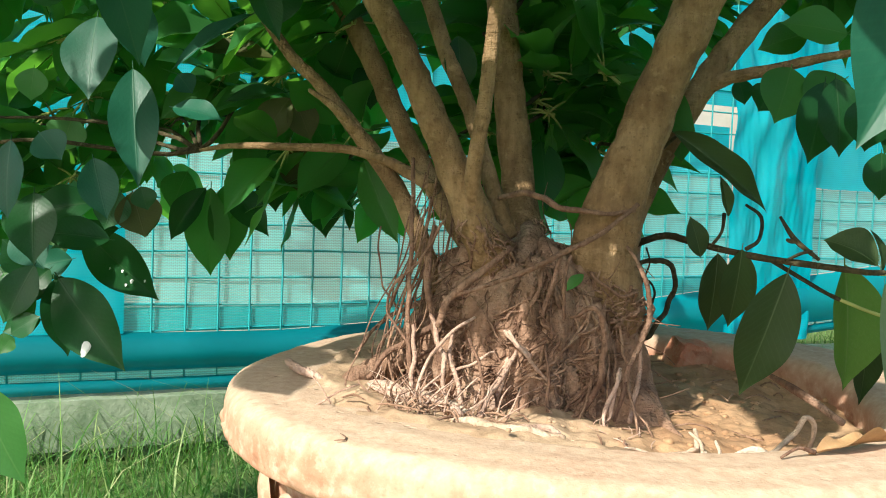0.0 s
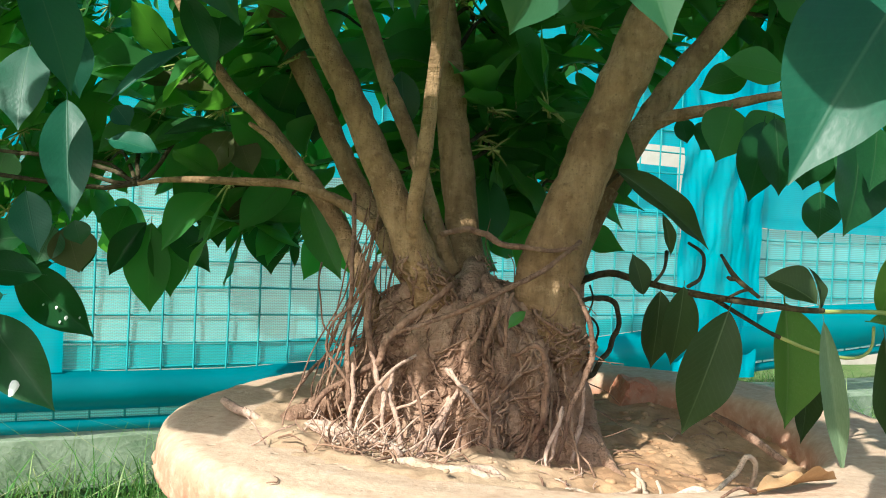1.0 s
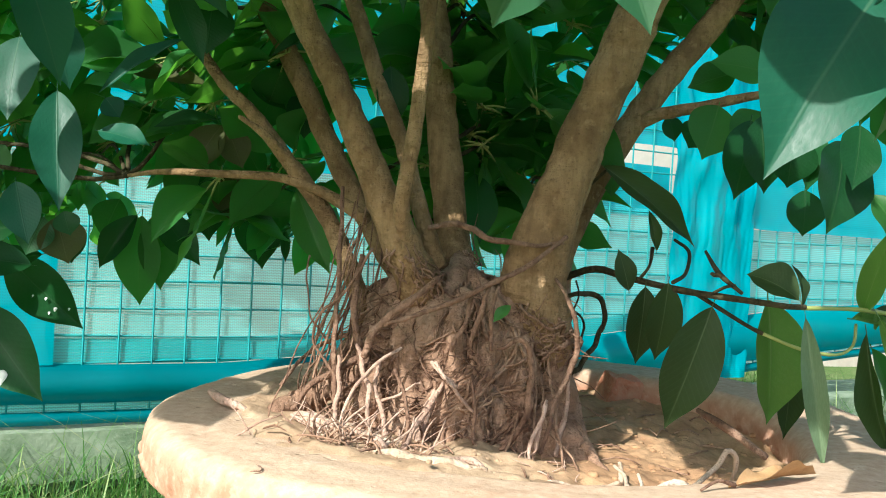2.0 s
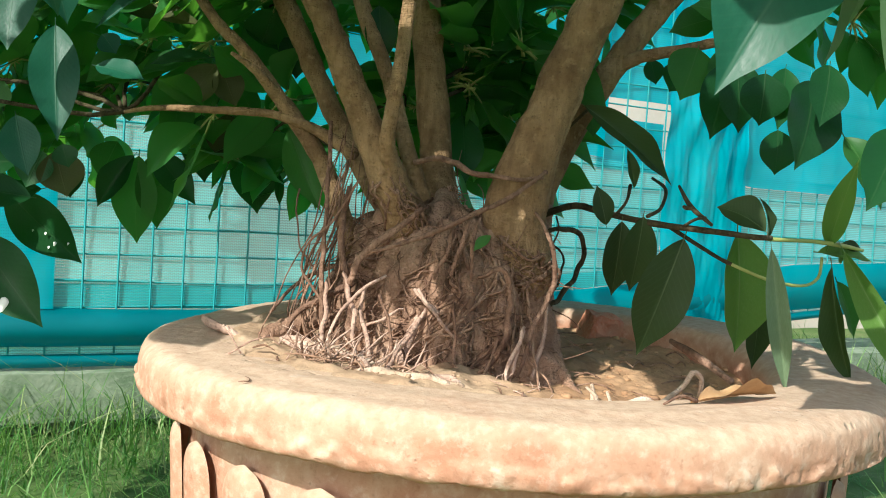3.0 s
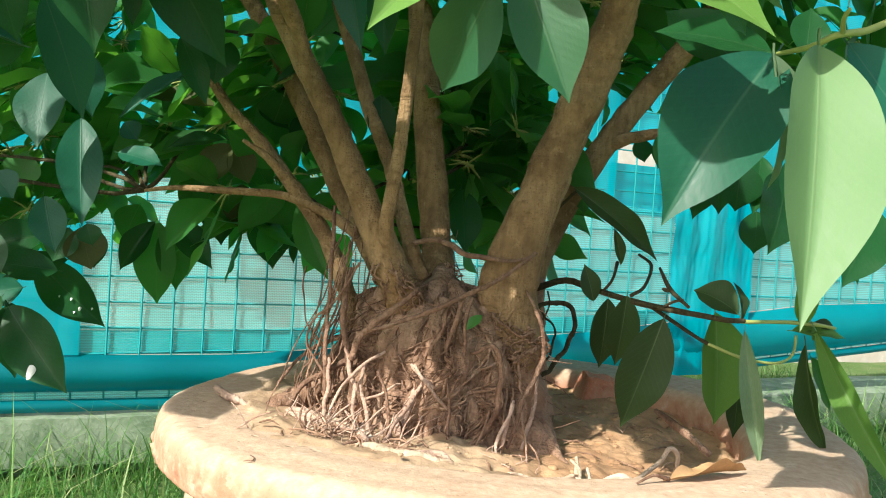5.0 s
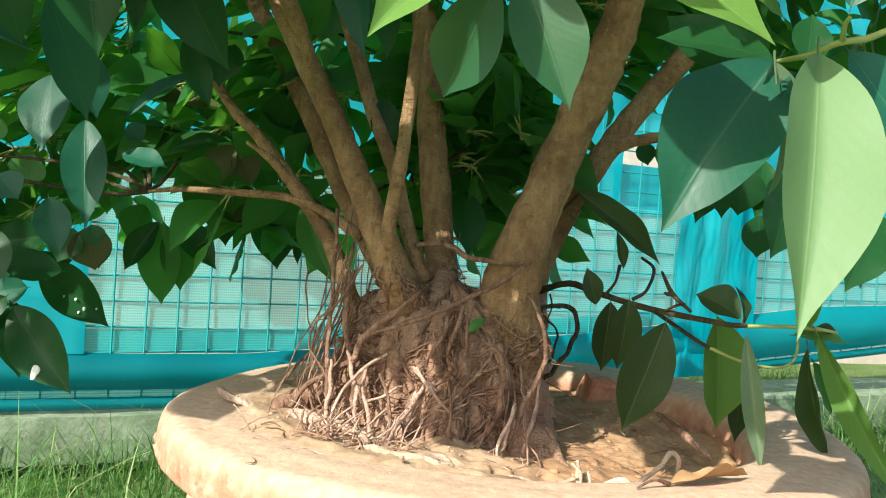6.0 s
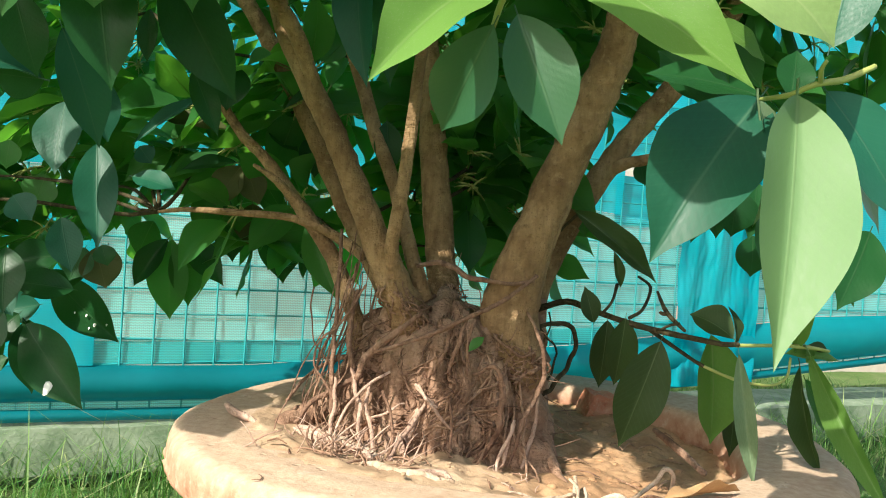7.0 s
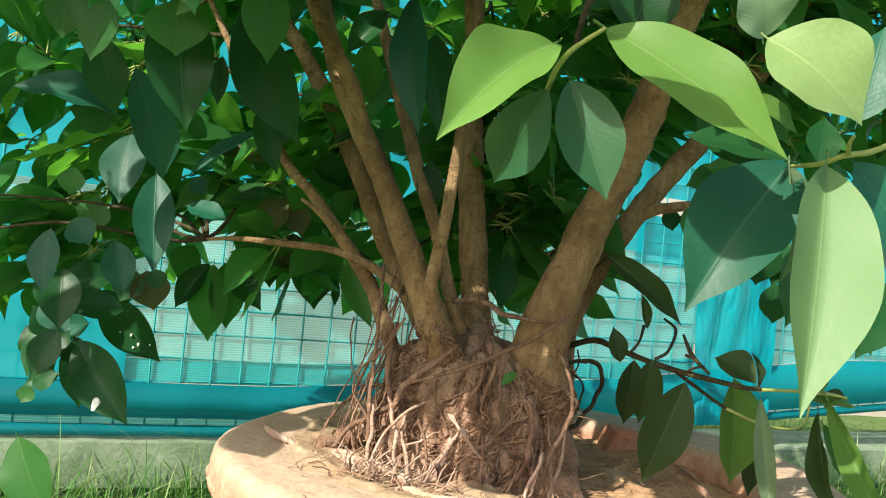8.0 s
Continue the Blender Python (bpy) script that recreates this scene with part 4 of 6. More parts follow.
tube("root", [(0.017, -0.060, 0.318, 0.0010), (0.016, -0.070, 0.292, 0.0013), (0.013, -0.090, 0.268, 0.0013), (-0.005, -0.125, 0.237, 0.0010)], M_TRUNK, tree, rough=0.3, sides=7, steps=6, wander=0.006, seed=122.0)
tube("root", [(0.031, -0.060, 0.319, 0.0008), (0.027, -0.070, 0.292, 0.0010), (0.023, -0.090, 0.269, 0.0010), (0.017, -0.125, 0.238, 0.0008)], M_TRUNK, tree, rough=0.3, sides=7, steps=6, wander=0.006, seed=123.0)
tube("twig", [(0.052, 0.000, 0.365, 0.0032), (0.079, -0.010, 0.375, 0.0029), (0.100, -0.040, 0.370, 0.0026), (0.125, -0.090, 0.365, 0.0024), (0.149, -0.130, 0.363, 0.0023), (0.176, -0.155, 0.361, 0.0021), (0.190, -0.150, 0.361, 0.0019)], M_DARK_STEM, tree, rough=0.2, sides=8, seed=71.0)
tube("twig", [(0.188, -0.150, 0.360, 0.0015), (0.229, -0.130, 0.360, 0.0015), (0.259, -0.110, 0.358, 0.0018), (0.281, -0.100, 0.355, 0.0012)], M_STEM, tree, rough=0.15, sides=8, seed=72.0)
tube("twig", [(0.132, -0.100, 0.364, 0.0017), (0.162, -0.120, 0.345, 0.0015), (0.171, -0.130, 0.340, 0.0015)], M_DARK_STEM, tree, rough=0.2, sides=8, seed=73.0)
tube("twig", [(0.171, -0.130, 0.340, 0.0013), (0.197, -0.130, 0.331, 0.0013), (0.227, -0.120, 0.327, 0.0011), (0.244, -0.110, 0.333, 0.0011), (0.248, -0.105, 0.348, 0.0011)], M_STEM, tree, rough=0.2, sides=8, seed=74.0)
tube("twig", [(0.141, -0.012, 0.402, 0.0012), (0.151, -0.020, 0.393, 0.0015), (0.134, -0.070, 0.377, 0.0014), (0.120, -0.085, 0.370, 0.0016)], M_DARK_STEM, tree, sides=7, seed=75.0)
tube("twig", [(0.119, -0.030, 0.394, 0.0017), (0.112, -0.050, 0.381, 0.0012), (0.104, -0.055, 0.371, 0.0014)], M_DARK_STEM, tree, sides=7, seed=76.0)
tube("twig", [(0.138, -0.100, 0.394, 0.0011), (0.142, -0.120, 0.379, 0.0019), (0.153, -0.135, 0.367, 0.0013)], M_DARK_STEM, tree, sides=7, seed=77.0)
tube("twig", [(0.143, -0.120, 0.378, 0.0015), (0.139, -0.120, 0.378, 0.0017), (0.136, -0.120, 0.379, 0.0011)], M_DARK_STEM, tree, sides=7, seed=78.0)
tube("twig", [(0.150, -0.130, 0.372, 0.0011), (0.142, -0.130, 0.370, 0.0011), (0.138, -0.115, 0.364, 0.0011)], M_DARK_STEM, tree, sides=7, seed=79.0)
tube("twig", [(0.056, -0.040, 0.340, 0.0009), (0.063, -0.030, 0.354, 0.0007), (0.062, -0.020, 0.365, 0.0009)], M_DARK_STEM, tree, sides=6, seed=80.0)
tube("twig", [(0.083, -0.010, 0.454, 0.0014), (0.072, 0.000, 0.441, 0.0012), (0.064, 0.000, 0.429, 0.0012)], M_DARK_STEM, tree, sides=6, seed=81.0)
tube("twig", [(0.155, -0.420, 0.524, 0.0014), (0.139, -0.425, 0.516, 0.0017), (0.124, -0.430, 0.512, 0.0015), (0.116, -0.420, 0.508, 0.0014), (0.109, -0.400, 0.508, 0.0011)], M_STEM, tree, rough=0.15, sides=8, seed=82.0)
tube("twig", [(0.126, -0.430, 0.513, 0.0014), (0.122, -0.440, 0.517, 0.0011), (0.122, -0.445, 0.520, 0.0009)], M_STEM, tree, sides=8, seed=83.0)
tube("twig", [(-0.024, -0.385, 0.536, 0.0014), (-0.020, -0.400, 0.549, 0.0017), (-0.012, -0.410, 0.558, 0.0014), (0.000, -0.420, 0.566, 0.0011)], M_STEM, tree, rough=0.15, sides=8, seed=84.0)
tube("twig", [(-0.013, -0.408, 0.557, 0.0014), (-0.011, -0.412, 0.572, 0.0018), (-0.001, -0.400, 0.604, 0.0022), (0.014, -0.360, 0.650, 0.0028)], M_DARK_STEM, tree, sides=8, seed=85.0)

# stout roots grown into one another that make up the front of the trunk: angle, height at the top and at the foot, thickness
FUSED = [
    (-118, 0.372, -146, 0.245, 0.0085), (-98, 0.375, -128, 0.240, 0.0100), (-88, 0.352, -104, 0.262, 0.0075), (-70, 0.366, -96, 0.236, 0.0095),
    (-60, 0.348, -70, 0.236, 0.0080), (-50, 0.330, -40, 0.232, 0.0090), (-34, 0.345, -30, 0.236, 0.0080), (-140, 0.350, -158, 0.250, 0.0070),
    (-78, 0.300, -50, 0.234, 0.0060), (-108, 0.310, -84, 0.236, 0.0065), (-128, 0.300, -108, 0.240, 0.0060), (-160, 0.340, -172, 0.252, 0.0060),
]
for i, (a0, z0, a1, z1, r0) in enumerate(FUSED):
    rows = []
    for k in range(8):
        t = k / 7
        q = on_trunk(radians(a0 + (a1 - a0) * t) + 0.07 * math.sin(t * 6 + i * 2), z0 + (z1 - z0) * t, -0.35 * r0)
        rows.append((*q, r0 * (0.72 + 0.3 * math.sin(2.6 * t + 0.4 * i) + 0.35 * t)))
    tube("root", rows, M_TRUNK, tree, sides=14, steps=5, rough=0.35, wander=0.003, seed=200 + i * 3.7)

# thin aerial roots that wind over the trunk, most of them in the hollow between the limbs and down the middle
for i in range(205):
    a, z = radians(rng.uniform(-176, -4) if i % 3 else rng.gauss(-88, 22)), rng.uniform(0.255, 0.385)
    da, low = rng.uniform(-0.7, 0.2), z - rng.uniform(0.02, 0.08)
    if i % 4 == 0:
        da, low = rng.choice((-1, 1)) * rng.uniform(0.35, 1.0), z - rng.uniform(-0.012, 0.03)
    steps = 8
    r0, lift = rng.choice((0.0004, 0.0005, 0.0006, 0.0008, 0.0010, 0.0014)), rng.uniform(0.001, 0.006)
    rows = []
    for k in range(steps):
        t = k / (steps - 1)
        q = on_trunk(a + da * t + 0.10 * math.sin(t * 5 + i), max(0.23, z + (low - z) * t), lift * (0.2 + math.sin(math.pi * t)))
        rows.append((*q, r0 * (1.1 - 0.4 * t)))
    tube("root", rows, rng.choice((M_ROOT, M_ROOT, M_TRUNK)), tree, sides=6, steps=4, seed=i * 0.7, wander=0.005, rough=0.2)

# a sheaf of roots that hangs in an S from the crotch to the foot
for i in range(15):
    u = i / 14 - 0.5
    a = radians(-76 + 16 * u)
    rows = []
    for k in range(8):
        t = k / 7
        q = on_trunk(a + 0.16 * math.sin(3.4 * t) - 0.42 * t * t + 0.05 * rng.gauss(0, 1), 0.352 - 0.085 * t + 0.006 * u, 0.002 + 0.004 * math.sin(math.pi * t) + 0.0015 * rng.random())
        rows.append((*q, rng.choice((0.0008, 0.0010, 0.0013, 0.0017))))
    tube("root", rows, rng.choice((M_ROOT, M_TRUNK)), tree, sides=6, steps=4, seed=i * 1.3, wander=0.002)

# thin roots that wind round the feet of the limbs
for i in range(52):
    run = LIMB_RUNS[rng.choice((0, 3))]
    top = rng.randrange(14, 27)
    low, a = max(4, top - rng.randrange(5, 16)), rng.uniform(-2.6, -0.5)
    turn, r0 = rng.uniform(-2.2, 2.2), rng.choice((0.0005, 0.0006, 0.0008, 0.0010, 0.0014))
    rows = []
    for k in range(7):
        p = run[min(len(run) - 1, round(top + (low - top) * k / 6))]
        b = a + turn * k / 6
        rows.append((p[0] + math.cos(b) * (p[3] * 1.06 + r0), p[1] + math.sin(b) * (p[3] * 1.06 + r0), p[2], r0))
    tube("root", rows, rng.choice((M_ROOT, M_ROOT, M_TRUNK)), tree, sides=5, steps=4, seed=i * 1.1, wander=0.008)

# free roots that hang beside the flank down to the soil
for i in range(24):
    x, y = rng.uniform(-0.150, -0.085), rng.uniform(-0.085, 0.0)
    top = rng.uniform(0.34, 0.44)
    x0 = -0.10 + (x + 0.11) * 0.35
    ex, ey = x + rng.gauss(0.004, 0.012), y + rng.gauss(-0.005, 0.01)
    r0 = rng.choice((0.0005, 0.0006, 0.0008, 0.0011))
    end = soil_height(ex, ey) - 0.003
    rows = [(x0, y * 0.8, top, r0 * 0.8), (x0 + (x - x0) * 0.5, y, top * 0.6 + end * 0.4, r0), (x + rng.gauss(0, 0.008), y, top * 0.25 + end * 0.75, r0), (ex, ey, end, r0 * 1.2)]
    tube("root", rows, rng.choice((M_ROOT, M_TRUNK, M_ROOT)), tree, sides=6, steps=6, seed=i * 2.3, wander=0.007, rough=0.25)

# stout pale roots that stand or lie at the sunny foot; sunlight is put into the colour of the lying ones
for i, rows in enumerate([
    [(-0.1050, -0.085, 0.318, 0.0022), (-0.1000, -0.100, 0.298, 0.0027), (-0.0945, -0.112, 0.279, 0.0025), (-0.0930, -0.120, 0.255, 0.0020)],
    [(-0.0888, -0.092, 0.304, 0.0021), (-0.0905, -0.106, 0.283, 0.0024), (-0.0840, -0.118, 0.263, 0.0026), (-0.0820, -0.124, 0.250, 0.0022)],
    [(-0.1180, -0.088, 0.306, 0.0019), (-0.1158, -0.104, 0.285, 0.0027), (-0.1175, -0.112, 0.268, 0.0024), (-0.1200, -0.118, 0.254, 0.0018)],
    [(-0.0737, -0.092, 0.314, 0.0017), (-0.0960, -0.108, 0.300, 0.0019), (-0.1090, -0.120, 0.279, 0.0017), (-0.1150, -0.124, 0.256, 0.0013)],
    [(-0.0870, -0.106, 0.2775, 0.0016), (-0.0735, -0.112, 0.2850, 0.0017), (-0.0600, -0.108, 0.2920, 0.0010)],
    [(-0.0520, -0.092, 0.305, 0.0022), (-0.0420, -0.102, 0.296, 0.0025), (-0.0340, -0.106, 0.290, 0.0022)],
    [(-0.0430, -0.090, 0.290, 0.0020), (-0.0565, -0.106, 0.272, 0.0036), (-0.0660, -0.118, 0.256, 0.0042), (-0.0700, -0.124, 0.246, 0.0034)],
    [(-0.1470, -0.086, 0.260, 0.0014), (-0.1170, -0.102, 0.257, 0.0044), (-0.0880, -0.122, 0.254, 0.0056), (-0.0760, -0.130, 0.249, 0.0034)],
    [(-0.0900, -0.150, 0.254, 0.0020), (-0.0640, -0.186, 0.258, 0.0036), (-0.0360, -0.196, 0.257, 0.0032), (-0.0200, -0.196, 0.255, 0.0014)],
    [(0.0204, -0.180, 0.246, 0.0008), (0.0443, -0.172, 0.241, 0.0012), (0.0640, -0.160, 0.239, 0.0017), (0.0735, -0.150, 0.240, 0.0019), (0.0760, -0.135, 0.249, 0.0014)],
]):
    thin = 0.68 if i < 7 else 1.0
    tube("root", [(x, y, z, r * thin) for x, y, z, r in rows], M_PALE_ROOT if i < 7 else M_SUNLIT_PALE_ROOT, tree, sides=9, steps=6, seed=140 + i * 2.7, wander=0.003, rough=0.22, label="pale pinkish root")

# a thicket of short thin roots that push into the soil there
for i in range(90):
    x, y = rng.gauss(-0.098, 0.026), rng.uniform(-0.150, -0.100)
    if i % 6 == 5:
        x, y = rng.uniform(0.0, 0.075), rng.uniform(-0.165, -0.125)
    lean, tall = rng.gauss(0.2, 0.9), rng.uniform(0.006, 0.024) * (0.4 if i % 6 == 5 else 1.0)
    r0, end = rng.choice((0.0003, 0.0004, 0.0005, 0.0007, 0.0009)), soil_height(x, y) - 0.002
    bow = rng.gauss(0, 0.003)
    rows = [(x + lean * tall, y + 0.35 * tall, end + tall, r0 * 0.7), (x + lean * tall * 0.5 + bow, y + 0.12 * tall - abs(bow), end + tall * 0.6, r0), (x, y, end, r0 * 1.15)]
    tube("root", rows, rng.choice((M_PALE_ROOT, M_PALE_ROOT, M_ROOT)), tree, sides=5, steps=4, seed=i * 1.9, wander=0.0012, rough=0.25)

# fine hair roots and dry fibre round the foot
hair = []
for i in range(150):
    a = radians(rng.uniform(-180, 0))
    z = rng.uniform(0.225, 0.38)
    x, y, _ = on_trunk(a, z, rng.uniform(0.001, 0.014))
    d = Vector((rng.uniform(-1, 1), rng.uniform(-0.4, 0.2), rng.uniform(-1, 0.5))).normalized() * rng.uniform(0.012, 0.045)
    e = Vector((rng.uniform(-1, 1), rng.uniform(-1, 0.3), rng.uniform(-1, 1))) * 0.006
    hair.append(tube_data([(x, y, z, 0.0005), (x + d.x / 2 + e.x, y + d.y / 2 + e.y, z + d.z / 2 + e.z, 0.0005), (x + d.x, y + d.y, z + d.z, 0.0003)], 3, 3))
joined("root_fibre", hair, M_ROOT, tree, "tangle of thin brown hair roots")

leaf((0.078, -0.020, 0.457), (0.159, -0.010, 0.396), 0.027, "olive", (-0.2, -0.8, 0.4), shape=1)
leaf((0.122, -0.030, 0.392), (0.114, -0.030, 0.424), 0.009, "olive", (0.05, -0.9, 0.4), shape=1)
leaf((0.097, -0.050, 0.361), (0.087, -0.050, 0.392), 0.018, "olive", (0.05, -0.9, 0.4))
leaf((0.107, -0.060, 0.365), (0.105, -0.050, 0.305), 0.027, "olive", (0.05, -0.9, 0.4))
leaf((0.117, -0.085, 0.370), (0.114, -0.070, 0.311), 0.028, "olive", (0.05, -0.9, 0.4))
leaf((0.140, -0.115, 0.356), (0.114, -0.105, 0.267), 0.041, "olive", (-0.1, -0.95, 0.1))
leaf((0.181, -0.110, 0.363), (0.190, -0.098, 0.272), 0.046, "young", (0.16, -0.95, 0.15), shape=6)
leaf((0.212, -0.080, 0.326), (0.219, -0.060, 0.254), 0.025, "olive", (0.05, -0.9, 0.4))
leaf((0.191, -0.150, 0.354), (0.212, -0.145, 0.250), 0.016, "pale", (-0.35, -0.85, 0.2))
leaf((0.186, -0.150, 0.365), (0.157, -0.130, 0.380), 0.026, "olive", (0.1, -0.8, 0.5), shape=3)
leaf((0.187, -0.152, 0.361), (0.183, -0.140, 0.389), 0.013, "olive", (0.8, -0.5, 0.3), shape=1)
leaf((0.256, -0.105, 0.342), (0.287, -0.090, 0.251), 0.016, "olive", (-0.7, -0.6, 0.2), shape=1)
leaf((0.263, -0.100, 0.331), (0.290, -0.080, 0.285), 0.018, "mid", (0.05, -0.9, 0.4))
leaf((0.242, -0.110, 0.352), (0.295, -0.090, 0.346), 0.016, "young", (0.1, -0.7, 0.7))
leaf((0.259, -0.110, 0.358), (0.265, -0.100, 0.344), 0.011, "young", (0.05, -0.9, 0.4))
leaf((0.257, -0.120, 0.354), (0.294, -0.200, 0.246), 0.019, "young", (-0.75, -0.6, 0.3))
leaf((0.250, -0.110, 0.357), (0.243, -0.160, 0.419), 0.019, "young", (-0.5, -0.8, 0.1))
leaf((0.279, -0.100, 0.356), (0.263, -0.100, 0.359), 0.009, "olive", (0.05, -0.9, 0.4))
leaf((0.232, -0.100, 0.478), (0.215, -0.120, 0.410), 0.049, "dark", (0.2, -0.9, 0.35), shape=1)
leaf((0.235, -0.120, 0.487), (0.222, -0.140, 0.440), 0.031, "dark", (0.05, -0.9, 0.4))
leaf((0.219, -0.080, 0.489), (0.208, -0.100, 0.440), 0.027, "dark", (0.05, -0.9, 0.4))
leaf((0.195, -0.020, 0.500), (0.181, -0.030, 0.435), 0.039, "dark", (0.05, -0.9, 0.4))
leaf((0.184, 0.060, 0.507), (0.170, 0.060, 0.483), 0.032, "dark", (0.05, -0.9, 0.4))
leaf((0.148, 0.050, 0.509), (0.155, 0.050, 0.487), 0.021, "dark", (0.05, -0.9, 0.4))
leaf((0.091, 0.020, 0.465), (0.096, 0.020, 0.434), 0.019, "mid", (0.05, -0.9, 0.4))
leaf((0.219, 0.000, 0.506), (0.178, -0.020, 0.476), 0.040, "mid", (0.2, -0.7, 0.6))
leaf((0.175, 0.000, 0.513), (0.157, -0.020, 0.466), 0.043, "mid", (0.05, -0.9, 0.4))
leaf((0.191, -0.050, 0.499), (0.197, -0.050, 0.440), 0.039, "dark", (0.05, -0.9, 0.4))
leaf((0.196, -0.100, 0.481), (0.194, -0.100, 0.442), 0.039, "dark", (0.05, -0.9, 0.4))
leaf((0.229, -0.050, 0.445), (0.229, -0.050, 0.409), 0.033, "dark", (0.05, -0.9, 0.4))
leaf((0.205, 0.050, 0.550), (0.163, 0.050, 0.534), 0.031, "mid", (0.05, -0.9, 0.4))
leaf((0.227, 0.020, 0.545), (0.171, 0.020, 0.552), 0.036, "mid", (0.05, -0.9, 0.4))
leaf((0.344, -0.020, 0.456), (0.306, -0.050, 0.385), 0.049, "dark", (0.05, -0.9, 0.4))
leaf((0.307, 0.000, 0.448), (0.334, -0.020, 0.387), 0.039, "mid", (0.05, -0.9, 0.4), shape=1)
leaf((0.118, -0.373, 0.513), (0.061, -0.396, 0.424), 0.055, "blue", (-0.35, -0.9, 0.3), shape=1)
leaf((0.112, -0.440, 0.505), (0.089, -0.498, 0.387), 0.045, "sheen", (0.14, -0.95, 0.28), shape=4)
leaf((0.111, -0.390, 0.510), (0.123, -0.360, 0.446), 0.023, "pale", (0.5, -0.8, 0.3), shape=1)
leaf((0.133, -0.420, 0.511), (0.177, -0.420, 0.448), 0.042, "blue", (0.1, -0.9, 0.45))
leaf((0.140, -0.400, 0.497), (0.182, -0.380, 0.446), 0.030, "pale", (0.4, -0.8, 0.4))
leaf((-0.024, -0.398, 0.536), (-0.046, -0.353, 0.486), 0.034, "dusty", (0.12, -0.9, 0.38), shape=4)
leaf((-0.012, -0.388, 0.544), (0.015, -0.387, 0.480), 0.037, "dusty", (-0.1, -0.9, 0.4), shape=4)
leaf((-0.024, -0.380, 0.519), (-0.044, -0.340, 0.499), 0.023, "dark", (0.2, -0.8, 0.5))
leaf((-0.022, -0.386, 0.563), (-0.080, -0.450, 0.496), 0.040, "young", (-0.1, -0.85, 0.55), shape=1)
leaf((0.000, -0.420, 0.566), (0.087, -0.458, 0.503), 0.048, "young", (0.0, -0.85, 0.5), shape=0)
leaf((0.073, -0.452, 0.561), (0.118, -0.462, 0.522), 0.060, "lime", (-0.25, -0.75, 0.55), shape=3)
leaf((0.076, -0.435, 0.565), (0.062, -0.450, 0.599), 0.039, "pale", (0.0, -0.85, 0.6), shape=1)
leaf((0.072, -0.440, 0.535), (0.100, -0.430, 0.520), 0.016, "young", (0.2, -0.8, 0.5))
leaf((0.067, -0.430, 0.531), (0.087, -0.420, 0.511), 0.018, "mid", (0.05, -0.9, 0.4))
leaf((0.137, -0.410, 0.533), (0.151, -0.400, 0.587), 0.034, "blue", (-0.2, -0.9, 0.35))
leaf((0.026, -0.350, 0.582), (0.035, -0.350, 0.623), 0.042, "dark", (0.05, -0.9, 0.4))
leaf((0.121, -0.360, 0.516), (0.064, -0.340, 0.527), 0.038, "dark", (0.0, -0.6, 0.8))
leaf((0.116, -0.330, 0.513), (0.079, -0.300, 0.548), 0.037, "dark", (0.05, -0.9, 0.4))
leaf((0.146, -0.340, 0.519), (0.151, -0.330, 0.548), 0.022, "dark", (0.05, -0.9, 0.4))
leaf((0.195, -0.300, 0.589), (0.167, -0.300, 0.579), 0.028, "dark", (0.05, -0.9, 0.4))
leaf((-0.112, -0.200, 0.631), (-0.098, -0.210, 0.526), 0.031, "blue", (-0.5, -0.8, 0.3))
leaf((-0.096, -0.150, 0.615), (-0.085, -0.160, 0.534), 0.027, "dark", (0.05, -0.9, 0.4))
leaf((-0.261, -0.285, 0.592), (-0.245, -0.290, 0.503), 0.044, "dark", (0.1, -0.95, 0.1))
leaf((-0.228, -0.250, 0.592), (-0.180, -0.240, 0.507), 0.042, "dark", (-0.2, -0.95, 0.1))
leaf((-0.196, -0.330, 0.598), (-0.189, -0.330, 0.545), 0.029, "mid", (0.1, -0.9, 0.4), shape=1)
leaf((-0.220, -0.200, 0.532), (-0.200, -0.200, 0.487), 0.019, "dark", (0.3, -0.9, 0.1))
leaf((-0.237, -0.250, 0.562), (-0.237, -0.250, 0.527), 0.013, "dark", (0.05, -0.9, 0.4))
leaf((-0.320, -0.260, 0.567), (-0.306, -0.250, 0.513), 0.030, "dark", (0.05, -0.9, 0.4))
leaf((-0.298, -0.300, 0.582), (-0.308, -0.300, 0.541), 0.035, "mid", (-0.2, -0.7, 0.6))
leaf((-0.345, -0.250, 0.602), (-0.349, -0.250, 0.562), 0.030, "mid", (0.05, -0.9, 0.4))
leaf((-0.324, -0.200, 0.519), (-0.395, -0.220, 0.530), 0.032, "blue", (0.1, -0.6, 0.8), shape=1)
leaf((-0.326, -0.190, 0.520), (-0.360, -0.200, 0.521), 0.032, "dark", (0, -0.9, -0.3))
leaf((-0.320, -0.180, 0.559), (-0.299, -0.150, 0.476), 0.037, "blue", (0.5, -0.8, 0.2))
leaf((-0.252, -0.310, 0.584), (-0.251, -0.310, 0.548), 0.042, "mid", (0.05, -0.9, 0.4))
leaf((-0.228, -0.320, 0.591), (-0.251, -0.320, 0.571), 0.026, "young", (0, -0.6, 0.8))
leaf((-0.134, -0.150, 0.629), (-0.164, -0.160, 0.589), 0.021, "dark", (0.05, -0.9, 0.4), shape=1)
leaf((-0.345, -0.100, 0.515), (-0.341, -0.125, 0.455), 0.039, "blue", (-0.1, -0.8, 0.5))
leaf((-0.336, -0.050, 0.486), (-0.321, -0.078, 0.397), 0.036, "blue", (0.15, -0.9, 0.35))
leaf((-0.346, -0.050, 0.545), (-0.327, -0.050, 0.487), 0.035, "blue", (0.4, -0.8, 0.3))
leaf((-0.314, -0.020, 0.461), (-0.272, -0.030, 0.451), 0.025, "blue", (0.0, -0.7, 0.7))
